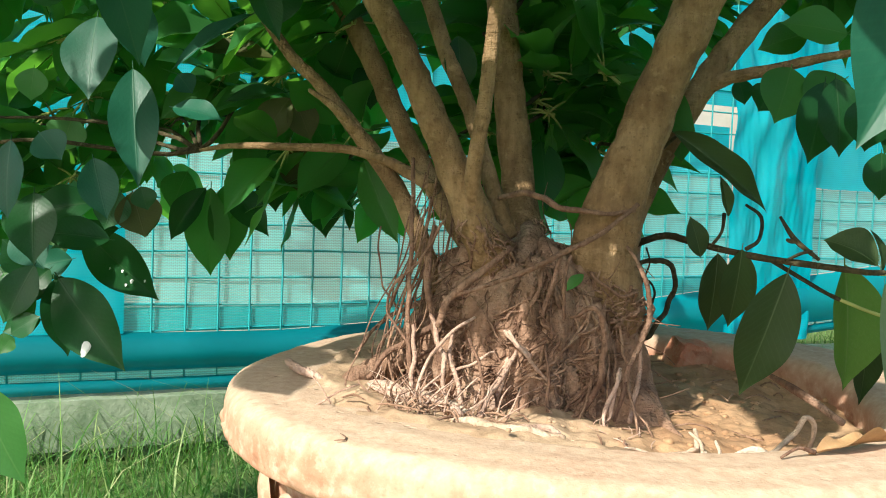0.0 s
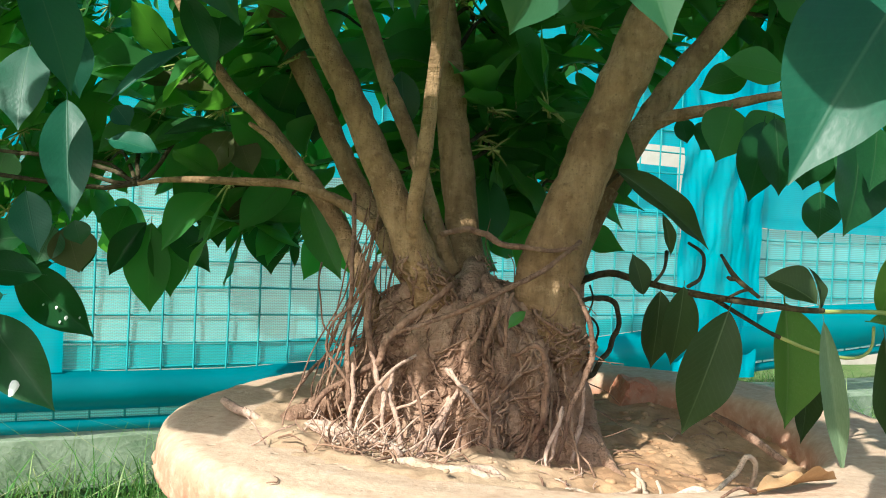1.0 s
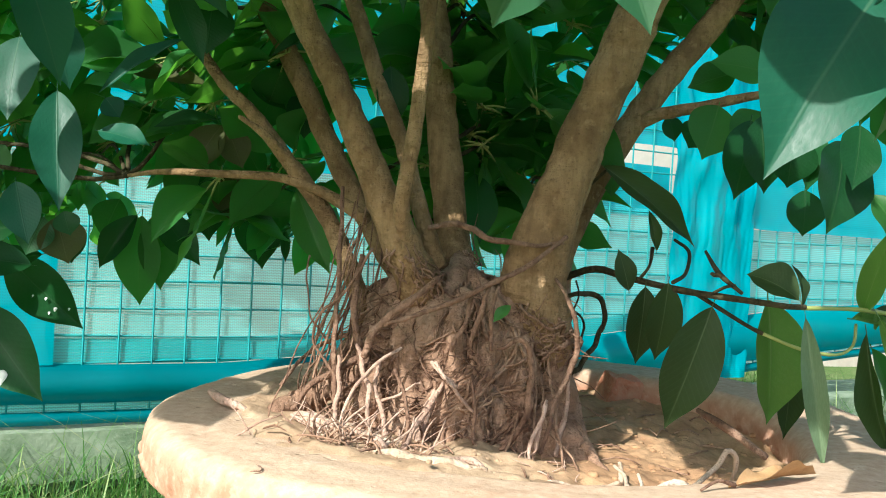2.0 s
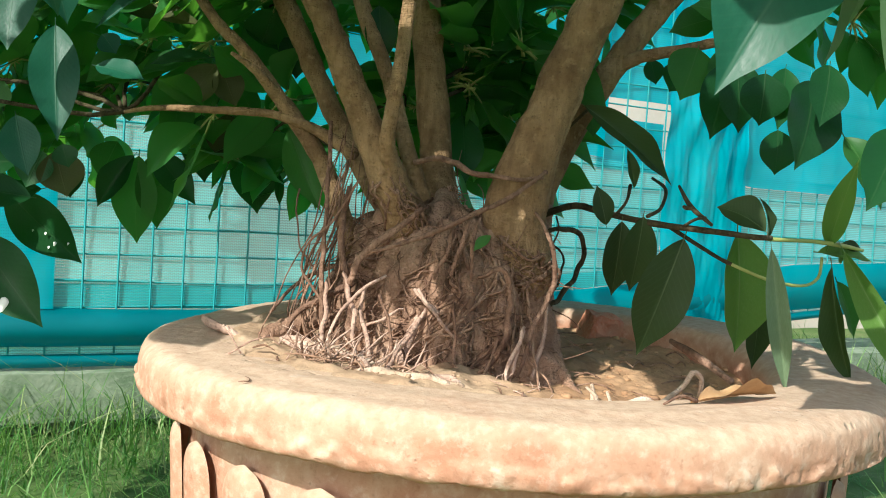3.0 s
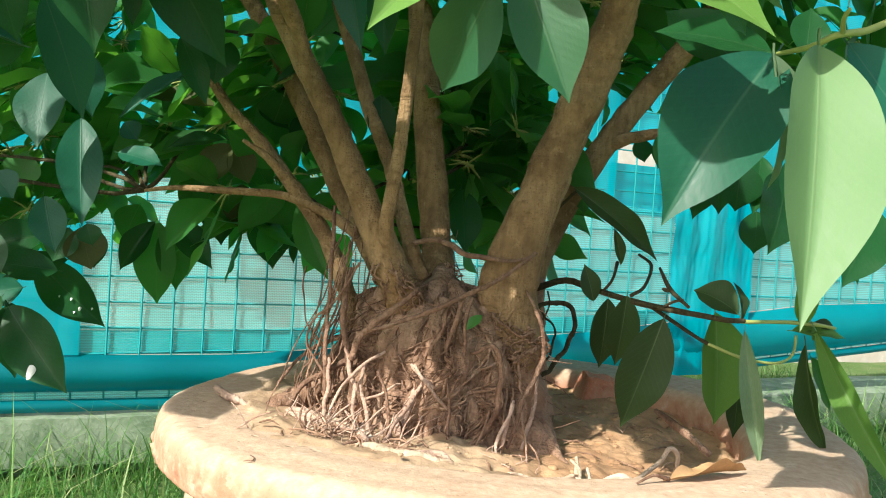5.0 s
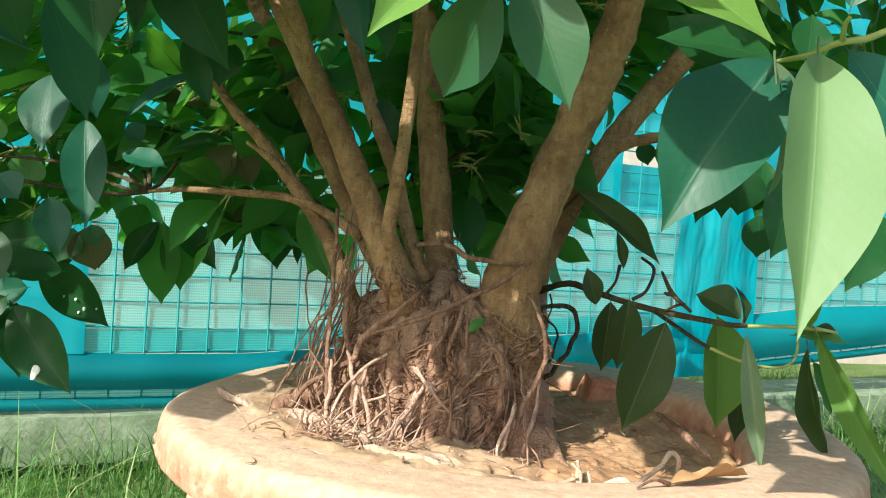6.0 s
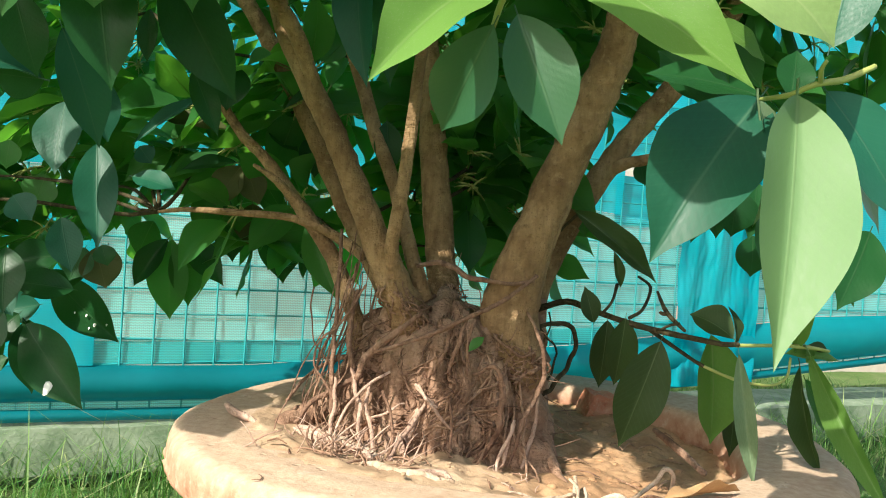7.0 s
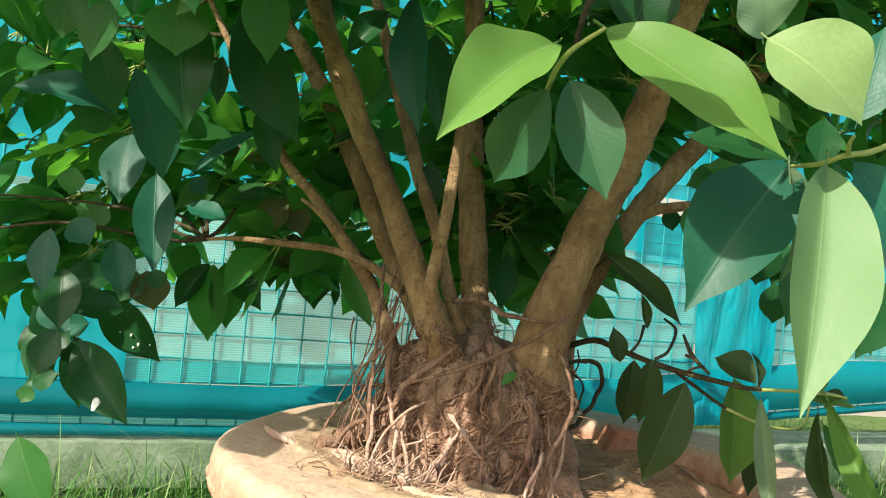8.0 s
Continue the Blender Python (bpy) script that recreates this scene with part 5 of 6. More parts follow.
leaf((-0.256, -0.010, 0.537), (-0.313, -0.030, 0.488), 0.013, "blue", (0.1, -0.7, 0.75))
leaf((-0.316, 0.000, 0.489), (-0.304, 0.000, 0.474), 0.020, "blue", (0.05, -0.9, 0.4))
leaf((-0.413, -0.080, 0.428), (-0.410, -0.090, 0.371), 0.030, "blue", (-0.2, -0.85, 0.4))
leaf((-0.418, -0.020, 0.437), (-0.396, -0.030, 0.416), 0.030, "blue", (0.05, -0.9, 0.4))
leaf((-0.410, -0.050, 0.484), (-0.412, -0.050, 0.459), 0.025, "mid", (0.05, -0.9, 0.4))
leaf((-0.446, 0.120, 0.461), (-0.456, 0.120, 0.427), 0.040, "mid", (0.05, -0.9, 0.4))
leaf((-0.390, 0.020, 0.420), (-0.374, 0.010, 0.370), 0.033, "blue", (0.05, -0.9, 0.4))
leaf((-0.344, 0.000, 0.398), (-0.338, 0.000, 0.379), 0.021, "dark", (0.05, -0.9, 0.4))
leaf((-0.367, 0.050, 0.393), (-0.355, 0.050, 0.354), 0.040, "brown", (0.2, -0.8, 0.3))
leaf((-0.430, 0.000, 0.390), (-0.421, -0.020, 0.333), 0.040, "dark", (0.05, -0.9, 0.4))
leaf((-0.395, 0.100, 0.359), (-0.449, 0.080, 0.339), 0.030, "dark", (0, -0.7, 0.6))
leaf((-0.451, 0.160, 0.354), (-0.374, 0.159, 0.287), 0.047, "dark", (-0.2, -0.9, 0.3))
leaf((-0.425, 0.040, 0.317), (-0.358, 0.014, 0.244), 0.050, "dark", (-0.25, -0.85, 0.4))
leaf((-0.437, 0.060, 0.314), (-0.420, 0.050, 0.248), 0.036, "dark", (0.5, -0.8, 0.1))
leaf((-0.429, 0.000, 0.331), (-0.447, -0.010, 0.285), 0.032, "dark", (0.05, -0.9, 0.4))
leaf((-0.465, 0.040, 0.268), (-0.440, 0.040, 0.284), 0.023, "dark", (0.05, -0.9, 0.4))
leaf((-0.481, 0.060, 0.265), (-0.477, 0.060, 0.247), 0.018, "mid", (0.05, -0.9, 0.4))
leaf((-0.338, -0.280, 0.293), (-0.309, -0.289, 0.244), 0.036, "mid", (-0.3, -0.85, 0.3))
leaf((-0.455, 0.050, 0.325), (-0.472, 0.040, 0.276), 0.036, "dark", (-0.2, -0.9, 0.3))
leaf((-0.448, 0.060, 0.278), (-0.477, 0.050, 0.267), 0.026, "dark", (0.05, -0.8, 0.5), shape=1)
leaf((-0.441, 0.030, 0.324), (-0.465, 0.020, 0.350), 0.034, "dark", (0.1, -0.9, 0.3))
leaf((-0.452, 0.020, 0.359), (-0.425, 0.010, 0.327), 0.034, "blue", (0.05, -0.9, 0.4))
leaf((-0.494, 0.080, 0.322), (-0.465, 0.070, 0.289), 0.030, "dark", (-0.2, -0.9, 0.3), shape=1)
leaf((-0.474, 0.060, 0.260), (-0.479, 0.050, 0.248), 0.018, "mid", (0.05, -0.9, 0.4))
leaf((-0.348, 0.250, 0.399), (-0.349, 0.262, 0.303), 0.050, "mid", (-0.1, -0.9, 0.3))
leaf((-0.336, 0.260, 0.402), (-0.329, 0.265, 0.320), 0.044, "mid", (0.3, -0.9, 0.2))
leaf((-0.353, 0.250, 0.399), (-0.390, 0.250, 0.341), 0.029, "dark", (0.05, -0.9, 0.4), shape=1)
leaf((-0.331, 0.250, 0.403), (-0.280, 0.225, 0.350), 0.035, "dark", (0.05, -0.9, 0.4))
leaf((-0.403, 0.360, 0.417), (-0.421, 0.360, 0.370), 0.045, "mid", (0.05, -0.9, 0.4))
leaf((-0.248, 0.200, 0.446), (-0.244, 0.200, 0.395), 0.043, "brown", (0.1, -0.9, 0.3))
leaf((-0.294, 0.300, 0.451), (-0.287, 0.300, 0.374), 0.047, "dark", (0.05, -0.9, 0.4))
leaf((-0.267, 0.500, 0.441), (-0.254, 0.500, 0.337), 0.064, "dark", (0.05, -0.9, 0.4))
leaf((-0.230, 0.450, 0.441), (-0.221, 0.450, 0.375), 0.038, "dark", (0.05, -0.9, 0.4))
leaf((-0.215, 0.400, 0.391), (-0.213, 0.400, 0.352), 0.012, "dark", (0.05, -0.9, 0.4))
leaf((-0.175, 0.120, 0.430), (-0.139, 0.100, 0.354), 0.032, "mid", (-0.2, -0.9, 0.2))
leaf((-0.372, 0.100, 0.393), (-0.369, 0.100, 0.352), 0.030, "dark", (0.05, -0.9, 0.4), shape=1)
leaf((-0.239, 0.080, 0.481), (-0.263, 0.080, 0.441), 0.036, "brown", (-0.2, -0.9, 0.3))
leaf((-0.234, 0.080, 0.479), (-0.219, 0.080, 0.444), 0.029, "brown", (0.05, -0.9, 0.4))
leaf((-0.238, 0.050, 0.483), (-0.288, 0.040, 0.472), 0.018, "dark", (0, -0.7, 0.7))
leaf((-0.326, 0.100, 0.525), (-0.253, 0.100, 0.517), 0.026, "brown", (0, -0.7, 0.6))
leaf((-0.359, 0.300, 0.543), (-0.341, 0.300, 0.503), 0.040, "mid", (0.05, -0.9, 0.4))
leaf((-0.219, 0.100, 0.524), (-0.186, 0.100, 0.500), 0.021, "dark", (0, -0.8, 0.5))
leaf((-0.155, 0.030, 0.557), (-0.193, 0.030, 0.535), 0.013, "dark", (0, -0.7, 0.7))
leaf((-0.169, 0.100, 0.522), (-0.169, 0.100, 0.475), 0.034, "dark", (0.05, -0.9, 0.4))
leaf((-0.093, -0.020, 0.525), (-0.088, -0.020, 0.477), 0.026, "dark", (0.05, -0.9, 0.4))
leaf((-0.013, 0.100, 0.453), (-0.007, 0.080, 0.389), 0.036, "dark", (0.2, -0.9, 0.2))
leaf((-0.232, -0.020, 0.565), (-0.233, -0.030, 0.523), 0.038, "dark", (0.05, -0.9, 0.4))
leaf((-0.381, 0.100, 0.544), (-0.338, 0.100, 0.521), 0.020, "dark", (0.05, -0.9, 0.4))
leaf((-0.377, 0.050, 0.392), (-0.387, 0.040, 0.360), 0.034, "dark", (0.05, -0.9, 0.4))
leaf((-0.000, -0.108, 0.349), (-0.012, -0.112, 0.337), 0.009, "mid", (-0.2, -0.7, 0.7))
# added leaves, mostly out of view, faced to the sun to shade rim, trunk and soil
leaf((-0.500, -0.350, 0.600), (-0.452, -0.468, 0.600), 0.048, "dark", (-0.460, -0.633, 0.623))
leaf((-0.505, -0.275, 0.610), (-0.474, -0.385, 0.610), 0.050, "dark", (-0.460, -0.633, 0.623))
leaf((-0.510, -0.255, 0.596), (-0.488, -0.165, 0.596), 0.055, "dark", (-0.460, -0.633, 0.623))
leaf((-0.452, -0.142, 0.646), (-0.510, -0.252, 0.646), 0.050, "dark", (-0.460, -0.633, 0.623))
leaf((-0.251, -0.427, 0.625), (-0.247, -0.427, 0.547), 0.055, "dark", (-0.460, -0.633, 0.623))
leaf((-0.218, -0.427, 0.635), (-0.208, -0.427, 0.549), 0.060, "dark", (-0.460, -0.633, 0.623))
leaf((-0.112, -0.458, 0.705), (-0.142, -0.458, 0.615), 0.060, "dark", (-0.460, -0.633, 0.623))
leaf((-0.068, -0.453, 0.711), (-0.062, -0.453, 0.636), 0.050, "dark", (-0.460, -0.633, 0.623))
leaf((-0.659, -0.377, 0.715), (-0.629, -0.377, 0.622), 0.100, "dark", (-0.460, -0.633, 0.623))
leaf((-0.610, -0.377, 0.634), (-0.558, -0.377, 0.569), 0.100, "dark", (-0.460, -0.633, 0.623))
leaf((-0.602, -0.317, 0.705), (-0.556, -0.317, 0.623), 0.080, "dark", (-0.460, -0.633, 0.623))
leaf((-0.619, -0.297, 0.642), (-0.587, -0.297, 0.556), 0.050, "dark", (-0.460, -0.633, 0.623))
leaf((-0.656, -0.297, 0.636), (-0.635, -0.297, 0.561), 0.035, "dark", (-0.460, -0.633, 0.623))
leaf((-0.105, -0.500, 0.680), (-0.030, -0.490, 0.640), 0.060, "dark", (-0.460, -0.633, 0.623))
leaf((-0.285, -0.425, 0.660), (-0.225, -0.445, 0.620), 0.050, "dark", (-0.460, -0.633, 0.623))
leaf((-0.250, -0.410, 0.675), (-0.200, -0.430, 0.625), 0.055, "dark", (-0.460, -0.633, 0.623))
leaf((-0.068, -0.563, 0.645), (-0.011, -0.563, 0.623), 0.026, "dark", (-0.460, -0.633, 0.623))

# a drooping spray at the edge of the crown
leaf((-0.401, 0.06, 0.383), (-0.454, 0.048, 0.369), 0.034, "dark", (0.05, -0.9, 0.4), shape=1)
leaf((-0.382, 0.04, 0.352), (-0.439, 0.028, 0.357), 0.030, "dark", (0.05, -0.9, 0.4), shape=0)
leaf((-0.445, 0.09, 0.315), (-0.426, 0.078, 0.247), 0.036, "dark", (0.05, -0.9, 0.4), shape=0)
leaf((-0.449, 0.08, 0.321), (-0.472, 0.068, 0.29), 0.034, "dark", (0.05, -0.9, 0.4), shape=1)
leaf((-0.437, 0.1, 0.329), (-0.477, 0.088, 0.316), 0.034, "blue", (0.05, -0.9, 0.4), shape=1)
leaf((-0.454, 0.12, 0.367), (-0.469, 0.108, 0.314), 0.036, "mid", (0.05, -0.9, 0.4), shape=0)
leaf((-0.474, 0.05, 0.379), (-0.434, 0.038, 0.345), 0.036, "dark", (0.05, -0.9, 0.4), shape=0)
leaf((-0.481, 0.06, 0.318), (-0.448, 0.048, 0.278), 0.030, "mid", (0.05, -0.9, 0.4), shape=0)

# small white spots on the leaves
white_dab = plain("leaf_spot_white", (0.85, 0.86, 0.82), 0.6)
for x, y, z, r in ((-0.3947, 0.0204, 0.2597, 0.0052), (-0.4099, 0.1575, 0.313, 0.0013), (-0.4006, 0.1573, 0.3035, 0.0018), (-0.4219, 0.157, 0.3153, 0.0010), (-0.406, 0.1566, 0.2997, 0.0012), (-0.3881, 0.1581, 0.3042, 0.0011)):
    v, f = turned([(0.0002, 0.16), (0.6, 0.12), (0.9, 0.05), (1.0, -0.15)], 14, 0.0, 0.0, z)
    dab = part("white_spot", mesh_of("white_spot", [Vector((p[0] * r * (1 + 0.25 * math.sin(3 * p[1])), p[1] * r * 1.35, p[2] * r)) for p in v], f, white_dab), tree, "small white spot on a leaf")
    dab.matrix_basis = pose(x + 0.002, y - 0.007, z + 0.002, 68, 0, -14)

# the rest of the crown, with unseen overhead leaves added for shade: rosettes of leaves on short twigs
petioles = []


def rosette(c, out, count, size, bag):
    out = Vector(out).normalized()
    side = out.cross(Vector((0.2, 0.3, 1))).normalized()
    up = out.cross(side)
    for k in range(count):
        a = 2.4 * k + rng.uniform(-0.4, 0.4)
        d = (out * rng.uniform(0.2, 0.9) + side * math.cos(a) + up * math.sin(a)).normalized()
        d.z -= rng.uniform(0.2, 0.8)
        d.normalize()
        size_k = size * rng.uniform(0.7, 1.15)
        b = Vector(c) + d * 0.016
        petioles.append((Vector(c), b))
        bag.append((b, b + d * size_k, size_k * rng.uniform(0.42, 0.56), (rng.uniform(-0.5, 0.5), rng.uniform(-0.9, 0.2), rng.uniform(0.3, 1)), rng.randrange(4)))


rng = random.Random(CROWN_SEED)
REGIONS = [  # low corner, high corner, number of rosettes
    ((-0.62, 0.02, 0.40), (-0.16, 0.50, 0.62), 56),
    ((-0.66, -0.06, 0.60), (-0.10, 0.55, 1.00), 50),
    ((-0.12, 0.14, 0.46), (0.16, 0.48, 1.00), 46),
    ((-0.07, 0.10, 0.40), (0.05, 0.30, 0.62), 30),
    ((-0.05, 0.04, 0.47), (0.035, 0.12, 0.62), 9),
    # unseen overhead rosettes, added to keep sun off trunk and limbs
    ((-0.24, -0.36, 0.68), (0.0, -0.14, 0.86), 25),
    ((0.10, 0.10, 0.60), (0.62, 0.50, 1.00), 60),
    ((0.04, 0.0, 0.56), (0.40, 0.13, 0.80), 30),
    ((0.22, -0.20, 0.62), (0.60, 0.12, 0.95), 22),
    # the next three: a leaf roof added above the view to block sun and sky
    ((-0.48, -0.50, 0.70), (0.12, -0.15, 1.05), 82),
    ((-0.38, -0.38, 0.65), (-0.10, -0.18, 0.72), 17),
    ((0.05, -0.45, 0.74), (0.45, -0.05, 1.02), 40),
    ((-0.70, -0.20, 0.55), (-0.52, 0.20, 0.85), 8),
    ((-0.66, -0.50, 0.64), (-0.44, -0.25, 0.92), 6),
    ((-0.62, 0.10, 0.55), (-0.10, 0.50, 0.85), 24),
    ((-0.64, 0.02, 0.29), (-0.49, 0.22, 0.46), 9),
]
bag = []
for low, high, count in REGIONS:
    for _ in range(count):
        c = [rng.uniform(a, b) for a, b in zip(low, high)]
        rosette(c, (c[0] + 0.03, c[1], 0.25 + rng.uniform(-0.2, 0.3)), rng.randrange(5, 9), 0.078, bag)


SUNNY = [  # centre and half widths of the rim, root foot, soil and lawn that the sun reaches
    (-0.22, -0.19, 0.26, 0.08, 0.10), (-0.09, -0.16, 0.26, 0.075, 0.075), (0.115, -0.04, 0.26, 0.03, 0.04), (0.125, 0.003, 0.26, 0.03, 0.03),
    (0.112, 0.17, 0.26, 0.035, 0.04), (-0.20, 0.13, 0.26, 0.04, 0.05), (0.63, 0.42, -0.04, 0.09, 0.09), (0.78, 0.58, -0.04, 0.10, 0.09), (0.15, -0.22, 0.26, 0.12, 0.04), (0.27, -0.03, 0.26, 0.03, 0.05),
]


def lets_sun_in(b):
    """True where a leaf stands in a gap of the crown through which the sun shines."""
    for cx, cy, cz, rx, ry in SUNNY:
        k = (b.z - cz) / math.tan(radians(SUN_EL))
        if abs(b.x - math.sin(radians(SUN_AZ)) * k - cx) < rx and abs(b.y + math.cos(radians(SUN_AZ)) * k - cy) < ry:
            return True
    return False


bag = [k for k in bag if not lets_sun_in((k[0] + k[1]) / 2)]
pieces, stems = [], []
bag.sort(key=lambda k: k[0].y + 0.5 * abs(k[0].z - 0.5))
for b, t, w, face, shape in bag[:170]:
    leaf(b, t, w, rng.choice(("dark", "dark", "blue", "mid")), face, shape)
for b, t, w, face, shape in bag[170:]:
    m = leaf_pose(b, t, w, face)
    pieces.append(([m @ Vector(v) for v in SHAPES[shape][0]], SHAPES[shape][1], SHAPES[shape][2]))
joined("foliage", pieces, M_FOLIAGE, tree, "dense dark green leaves of the crown")
for i in range(70):
    b = bag[(i * 37) % len(bag)][0]
    if b.y < -0.15:
        continue
    root = min(LIMB_POINTS, key=lambda p: (p - b).length + 0.8 * max(0.0, p.z - b.z + 0.03))
    mid = (b + root) / 2 + Vector((rng.gauss(0, 0.012), rng.gauss(0, 0.012), 0.015))
    stems.append(tube_data([(*root, 0.0022), (*mid, 0.0017), (*b, 0.0010)], 6, 5, wander=0.012, seed=i * 1.3))
twiglets = []
for i, (c, b) in enumerate(petioles):
    if lets_sun_in(b) or i % 2 and c.y < 0:
        continue
    d = (b - c).normalized()
    twiglets.append(tube_data([(*(c - d * 0.006), 0.0011), (*(c + d * 0.008 + Vector((0, 0, 0.002))), 0.0010), (*(b + d * 0.003), 0.0007)], 4, 2))
joined("leaf_stalk", twiglets, M_STEM, tree, "thin green stalks of the crown's leaves")
joined("branchwork", stems, M_DARK_STEM, tree, "slender grey-brown inner branches")

# ---- small things in the planter ----

def dry_leaf(stem, base, tip):
    """A curled tan leaf with its stalk, lying on the inner edge of the rim."""
    ob = thing("dry_leaf", base, label="curled tan dry leaf lying on the planter rim", category="leaf")
    inv = Matrix.Translation(base).inverted()
    v, f, u = leaf_data(1.0, 0.22, 0.05, 0.4, 0.1)
    m = leaf_pose(base, tip, 0.017, (0.1, -0.35, 0.93))
    part("blade", mesh_of("blade", [m @ Vector(p) for p in v], f, M_DRY, uvs=u), ob).matrix_parent_inverse = inv
    tube("stalk", [(*stem, 0.0008), (*((Vector(stem) + Vector(base)) / 2 + Vector((0, 0, 0.004))), 0.0011), (*base, 0.0016)], M_ROOT, ob, sides=6).matrix_parent_inverse = inv


def build_debris():
    """Broken twigs, fibres and clods strewn over the soil."""
    bits, clods = [], []
    for i in range(80):
        a, r = rng.uniform(-2.2, 2.6), 0.2 * math.sqrt(rng.random())
        x, y = POT.x + math.cos(a) * r, POT.y + math.sin(a) * r
        if rng.random() < 0.35:
            x, y = rng.gauss(-0.10, 0.03), rng.gauss(-0.135, 0.012)
        b, n = rng.uniform(0, 6.283), rng.uniform(0.005, 0.02)
        z = soil_height(x, y) + 0.002
        dx, dy = math.cos(b) * n, math.sin(b) * n
        bits.append(tube_data([(x - dx, y - dy, z, 0.0006), (x, y, z + rng.uniform(0, 0.006), 0.0009), (x + dx, y + dy, z, 0.0005)], 4, 2, wander=0.002, seed=i))
    tagged(joined("twig_litter", bits, M_TRUNK, None), "brown broken twigs and root fibre strewn on soil", "litter")
    for i in range(420):
        a, r = rng.uniform(0, 6.283) if i < 240 else rng.uniform(-1.4, 1.3), 0.22 * math.sqrt(rng.random())
        x, y, s = POT.x + math.cos(a) * r, POT.y + math.sin(a) * r, rng.choice((0.001, 0.0015, 0.002, 0.0025) if i < 240 else (0.0012, 0.002, 0.003, 0.0045))
        z = soil_height(x, y)
        bits_v = []
        for k in range(12):
            g = math.acos(1 - 2 * (k + 0.5) / 12)
            h = 2.4 * k
            q = s * rng.uniform(0.7, 1.2)
            bits_v.append((x + q * math.sin(g) * math.cos(h), y + q * math.sin(g) * math.sin(h), z + 0.6 * q * math.cos(g)))
        bm = bmesh.new()
        for p in bits_v:
            bm.verts.new(p)
        hull = bmesh.ops.convex_hull(bm, input=bm.verts)
        bm.verts.index_update()
        clods.append(([tuple(w.co) for w in bm.verts], [tuple(w.index for w in fc.verts) for fc in bm.faces]))
        bm.free()
    tagged(joined("soil_clods", clods, M_SOIL, None), "small dry clods of earth on the soil", "soil")


build_debris()
tagged(tube("stick", [(0.156, -0.050, 0.272, 0.0021), (0.166, -0.090, 0.266, 0.0032), (0.178, -0.130, 0.256, 0.0024)], M_ROOT, None, rough=0.3, sides=10, seed=91.0), "half-buried brown wooden stick on the soil", "twig")
tagged(tube("stick", [(-0.1572, -0.2290, 0.2568, 0.0003), (-0.1540, -0.2292, 0.2574, 0.0005), (-0.1512, -0.2286, 0.2574, 0.0005), (-0.1517, -0.2225, 0.2580, 0.0004), (-0.1550, -0.2180, 0.2582, 0.0002)], M_ROOT, None, sides=6, steps=6), "tiny hooked brown twig lying on the rim", "twig")
tagged(tube("stick", [(-0.217, -0.030, 0.266, 0.0029), (-0.203, -0.050, 0.263, 0.0037), (-0.188, -0.055, 0.259, 0.0028), (-0.181, -0.060, 0.253, 0.0018)], M_PALE_ROOT, None, rough=0.4, sides=8), "short bleached root stub lying on the rim", "twig")
tagged(tube("stick", [(0.065, -0.200, 0.251, 0.0010), (0.069, -0.200, 0.244, 0.0011), (0.074, -0.200, 0.250, 0.0011), (0.074, -0.190, 0.255, 0.0010)], M_SUNLIT_PALE_ROOT, None, sides=6), "curled pale root end on the soil", "twig")
tagged(tube("stick", [(0.080, -0.200, 0.248, 0.0013), (0.094, -0.200, 0.253, 0.0027), (0.102, -0.200, 0.251, 0.0023)], M_SUNLIT_PALE_ROOT, None, rough=0.3, sides=8), "pale wood chip lying on the soil", "twig")
dry_leaf((0.098, -0.236, 0.2585), (0.122, -0.224, 0.2592), (0.186, -0.190, 0.2600))

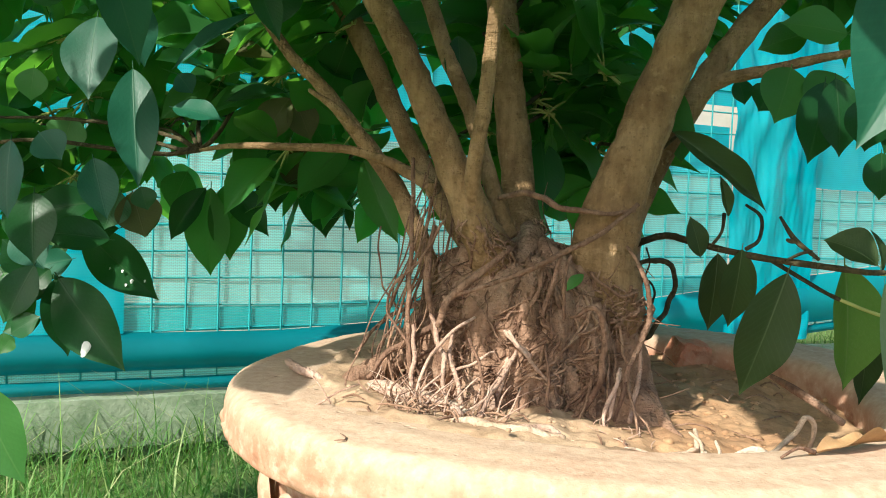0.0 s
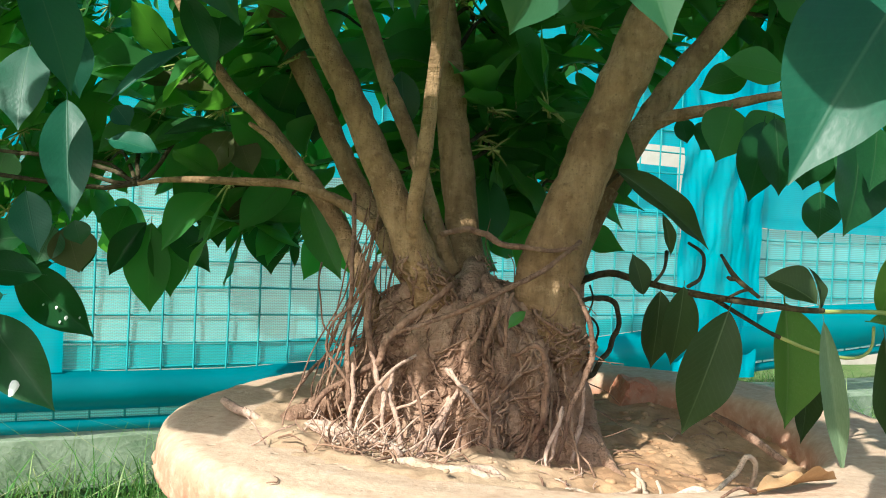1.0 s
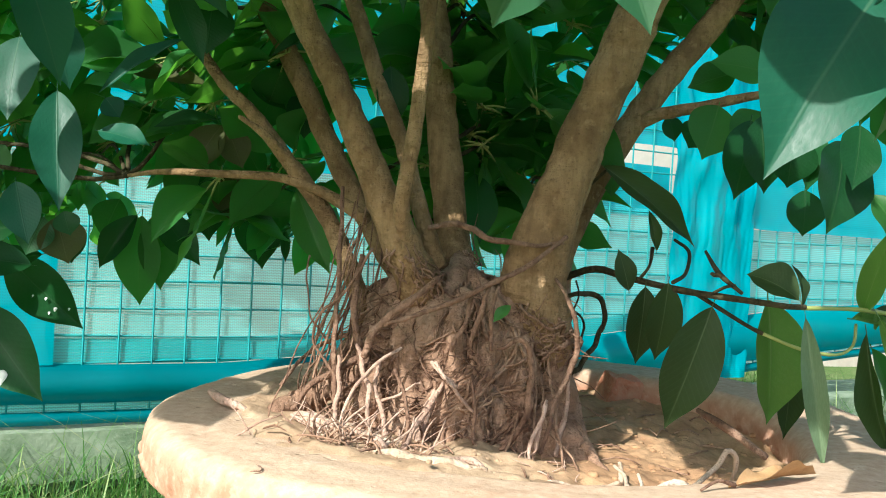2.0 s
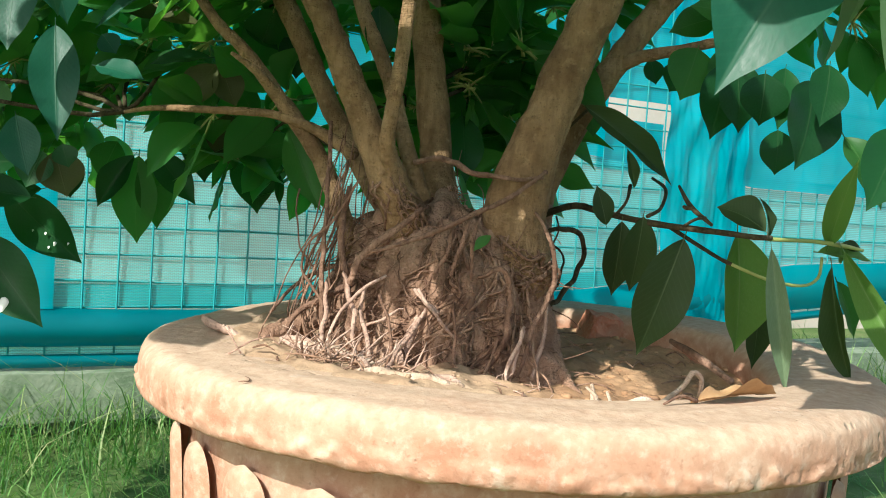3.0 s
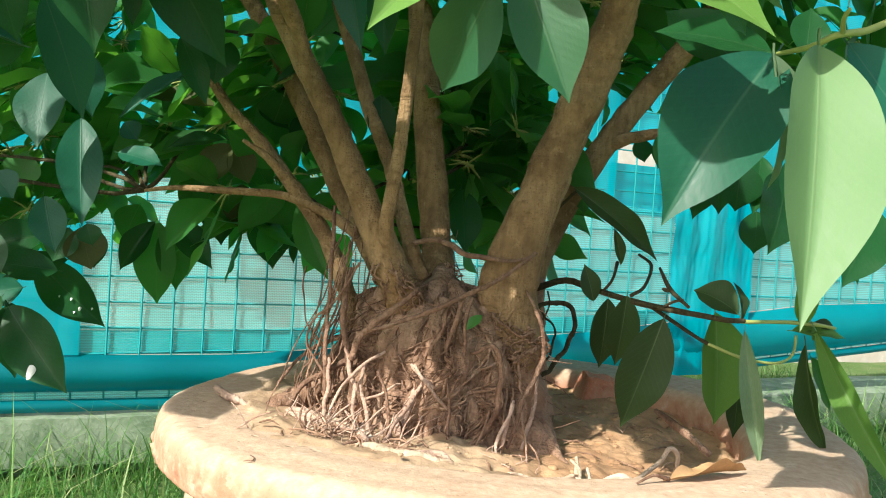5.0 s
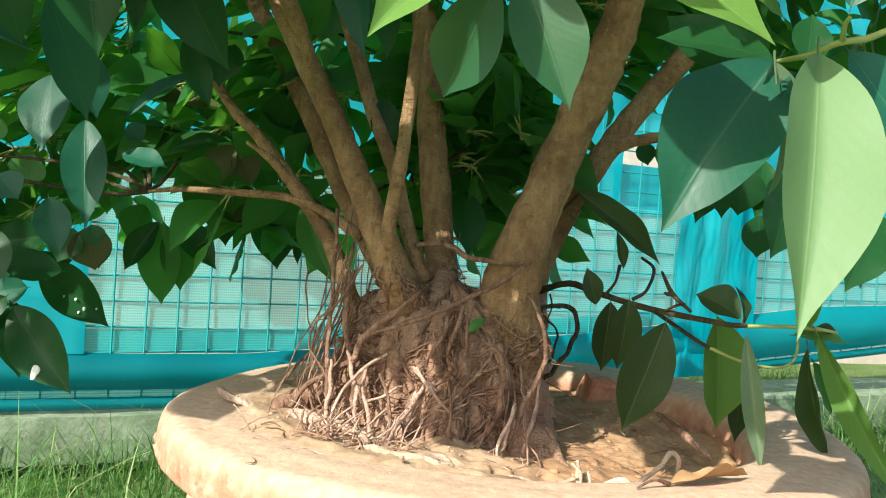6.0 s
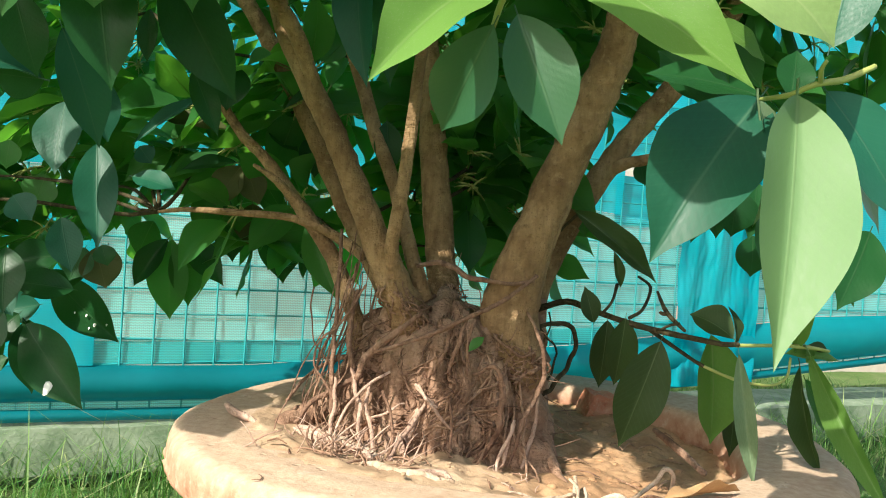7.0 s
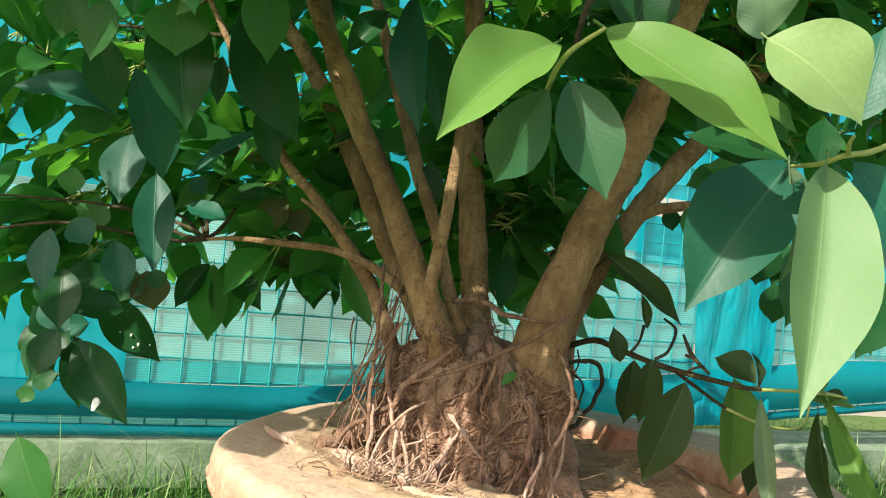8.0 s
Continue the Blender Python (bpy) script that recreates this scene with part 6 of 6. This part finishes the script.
# a broken piece of brick set behind the trunk
bm = bmesh.new()
bmesh.ops.create_cube(bm, size=1.0)
bmesh.ops.subdivide_edges(bm, edges=bm.edges, cuts=5, use_grid_fill=True)
for w in bm.verts:
    p = Vector((w.co.x * 0.046, w.co.y * 0.03, w.co.z * 0.04))
    w.co = p * (1 - 0.25 * (p.length / 0.034) ** 2) + noise.noise_vector(p * 60) * 0.004
me = bpy.data.meshes.new("brick_piece")
bm.to_mesh(me)
bm.free()
me.materials.append(M_BRICK)
chunk = tagged(new("brick_piece", me), "broken piece of red brick half sunk in soil", "brick")
chunk.matrix_basis = pose(0.144, 0.150, 0.251, 8, 12, 25)

# ---- grass ----
def build_grass():
    verts, faces = [], []
    g = random.Random(3)
    count = 0
    while count < 15000:
        s, off = g.uniform(-1.0, 2.4), abs(g.gauss(0, 0.45)) + 0.03
        if s > 1.0 and g.random() < 0.3:
            off = -g.uniform(0.2, 0.95)
        elif count % 24 == 0:
            s, off = g.uniform(-1.0, 0.5), g.uniform(0.035, 0.12)
        x, y, _ = along(s, 0, off)
        if (Vector((x, y)) - POT.xy).length < 0.25 or y < -0.6:
            continue
        count += 1
        tall = g.uniform(0.015, 0.05) if g.random() < 0.9 else g.uniform(0.06, 0.19)
        if off < 0:
            tall = g.uniform(0.03, 0.12)
        elif off < 0.12:
            tall = g.choice((g.uniform(0.012, 0.04), g.uniform(0.012, 0.04), g.uniform(0.05, 0.13)))
        if count % 13 == 0:  # long thin wisps before the kerb, more of them where the sun reaches
            s, off, tall = g.choice((g.uniform(-1.0, 0.6), g.uniform(0.95, 2.2))), g.uniform(0.04, 0.3), g.uniform(0.09, 0.2)
            x, y, _ = along(s, 0, off)
            if (Vector((x, y)) - POT.xy).length < 0.25:
                continue
        a, lean = g.uniform(0, 6.283), g.uniform(0.2, 1.7) * tall
        w = g.uniform(0.0006, 0.0017)
        dx, dy = math.cos(a), math.sin(a)
        k = len(verts)
        z0 = GROUND - 0.006
        for t, ww in ((0, 1), (0.45, 0.8), (0.8, 0.5)):
            cx, cy, cz = x + dx * lean * t * t, y + dy * lean * t * t, z0 + tall * t * (1 - 0.2 * t)
            verts += [(cx - dy * w * ww, cy + dx * w * ww, cz), (cx + dy * w * ww, cy - dx * w * ww, cz)]
        verts.append((x + dx * lean * 1.15, y + dy * lean * 1.15, z0 + tall * 0.86))
        faces += [(k, k + 1, k + 3, k + 2), (k + 2, k + 3, k + 5, k + 4), (k + 4, k + 5, k + 6)]
    tagged(part("grass", mesh_of("grass", verts, faces, M_GRASS)), "long green and straw-coloured grass along the fence", "grass", kind="stuff")


build_grass()
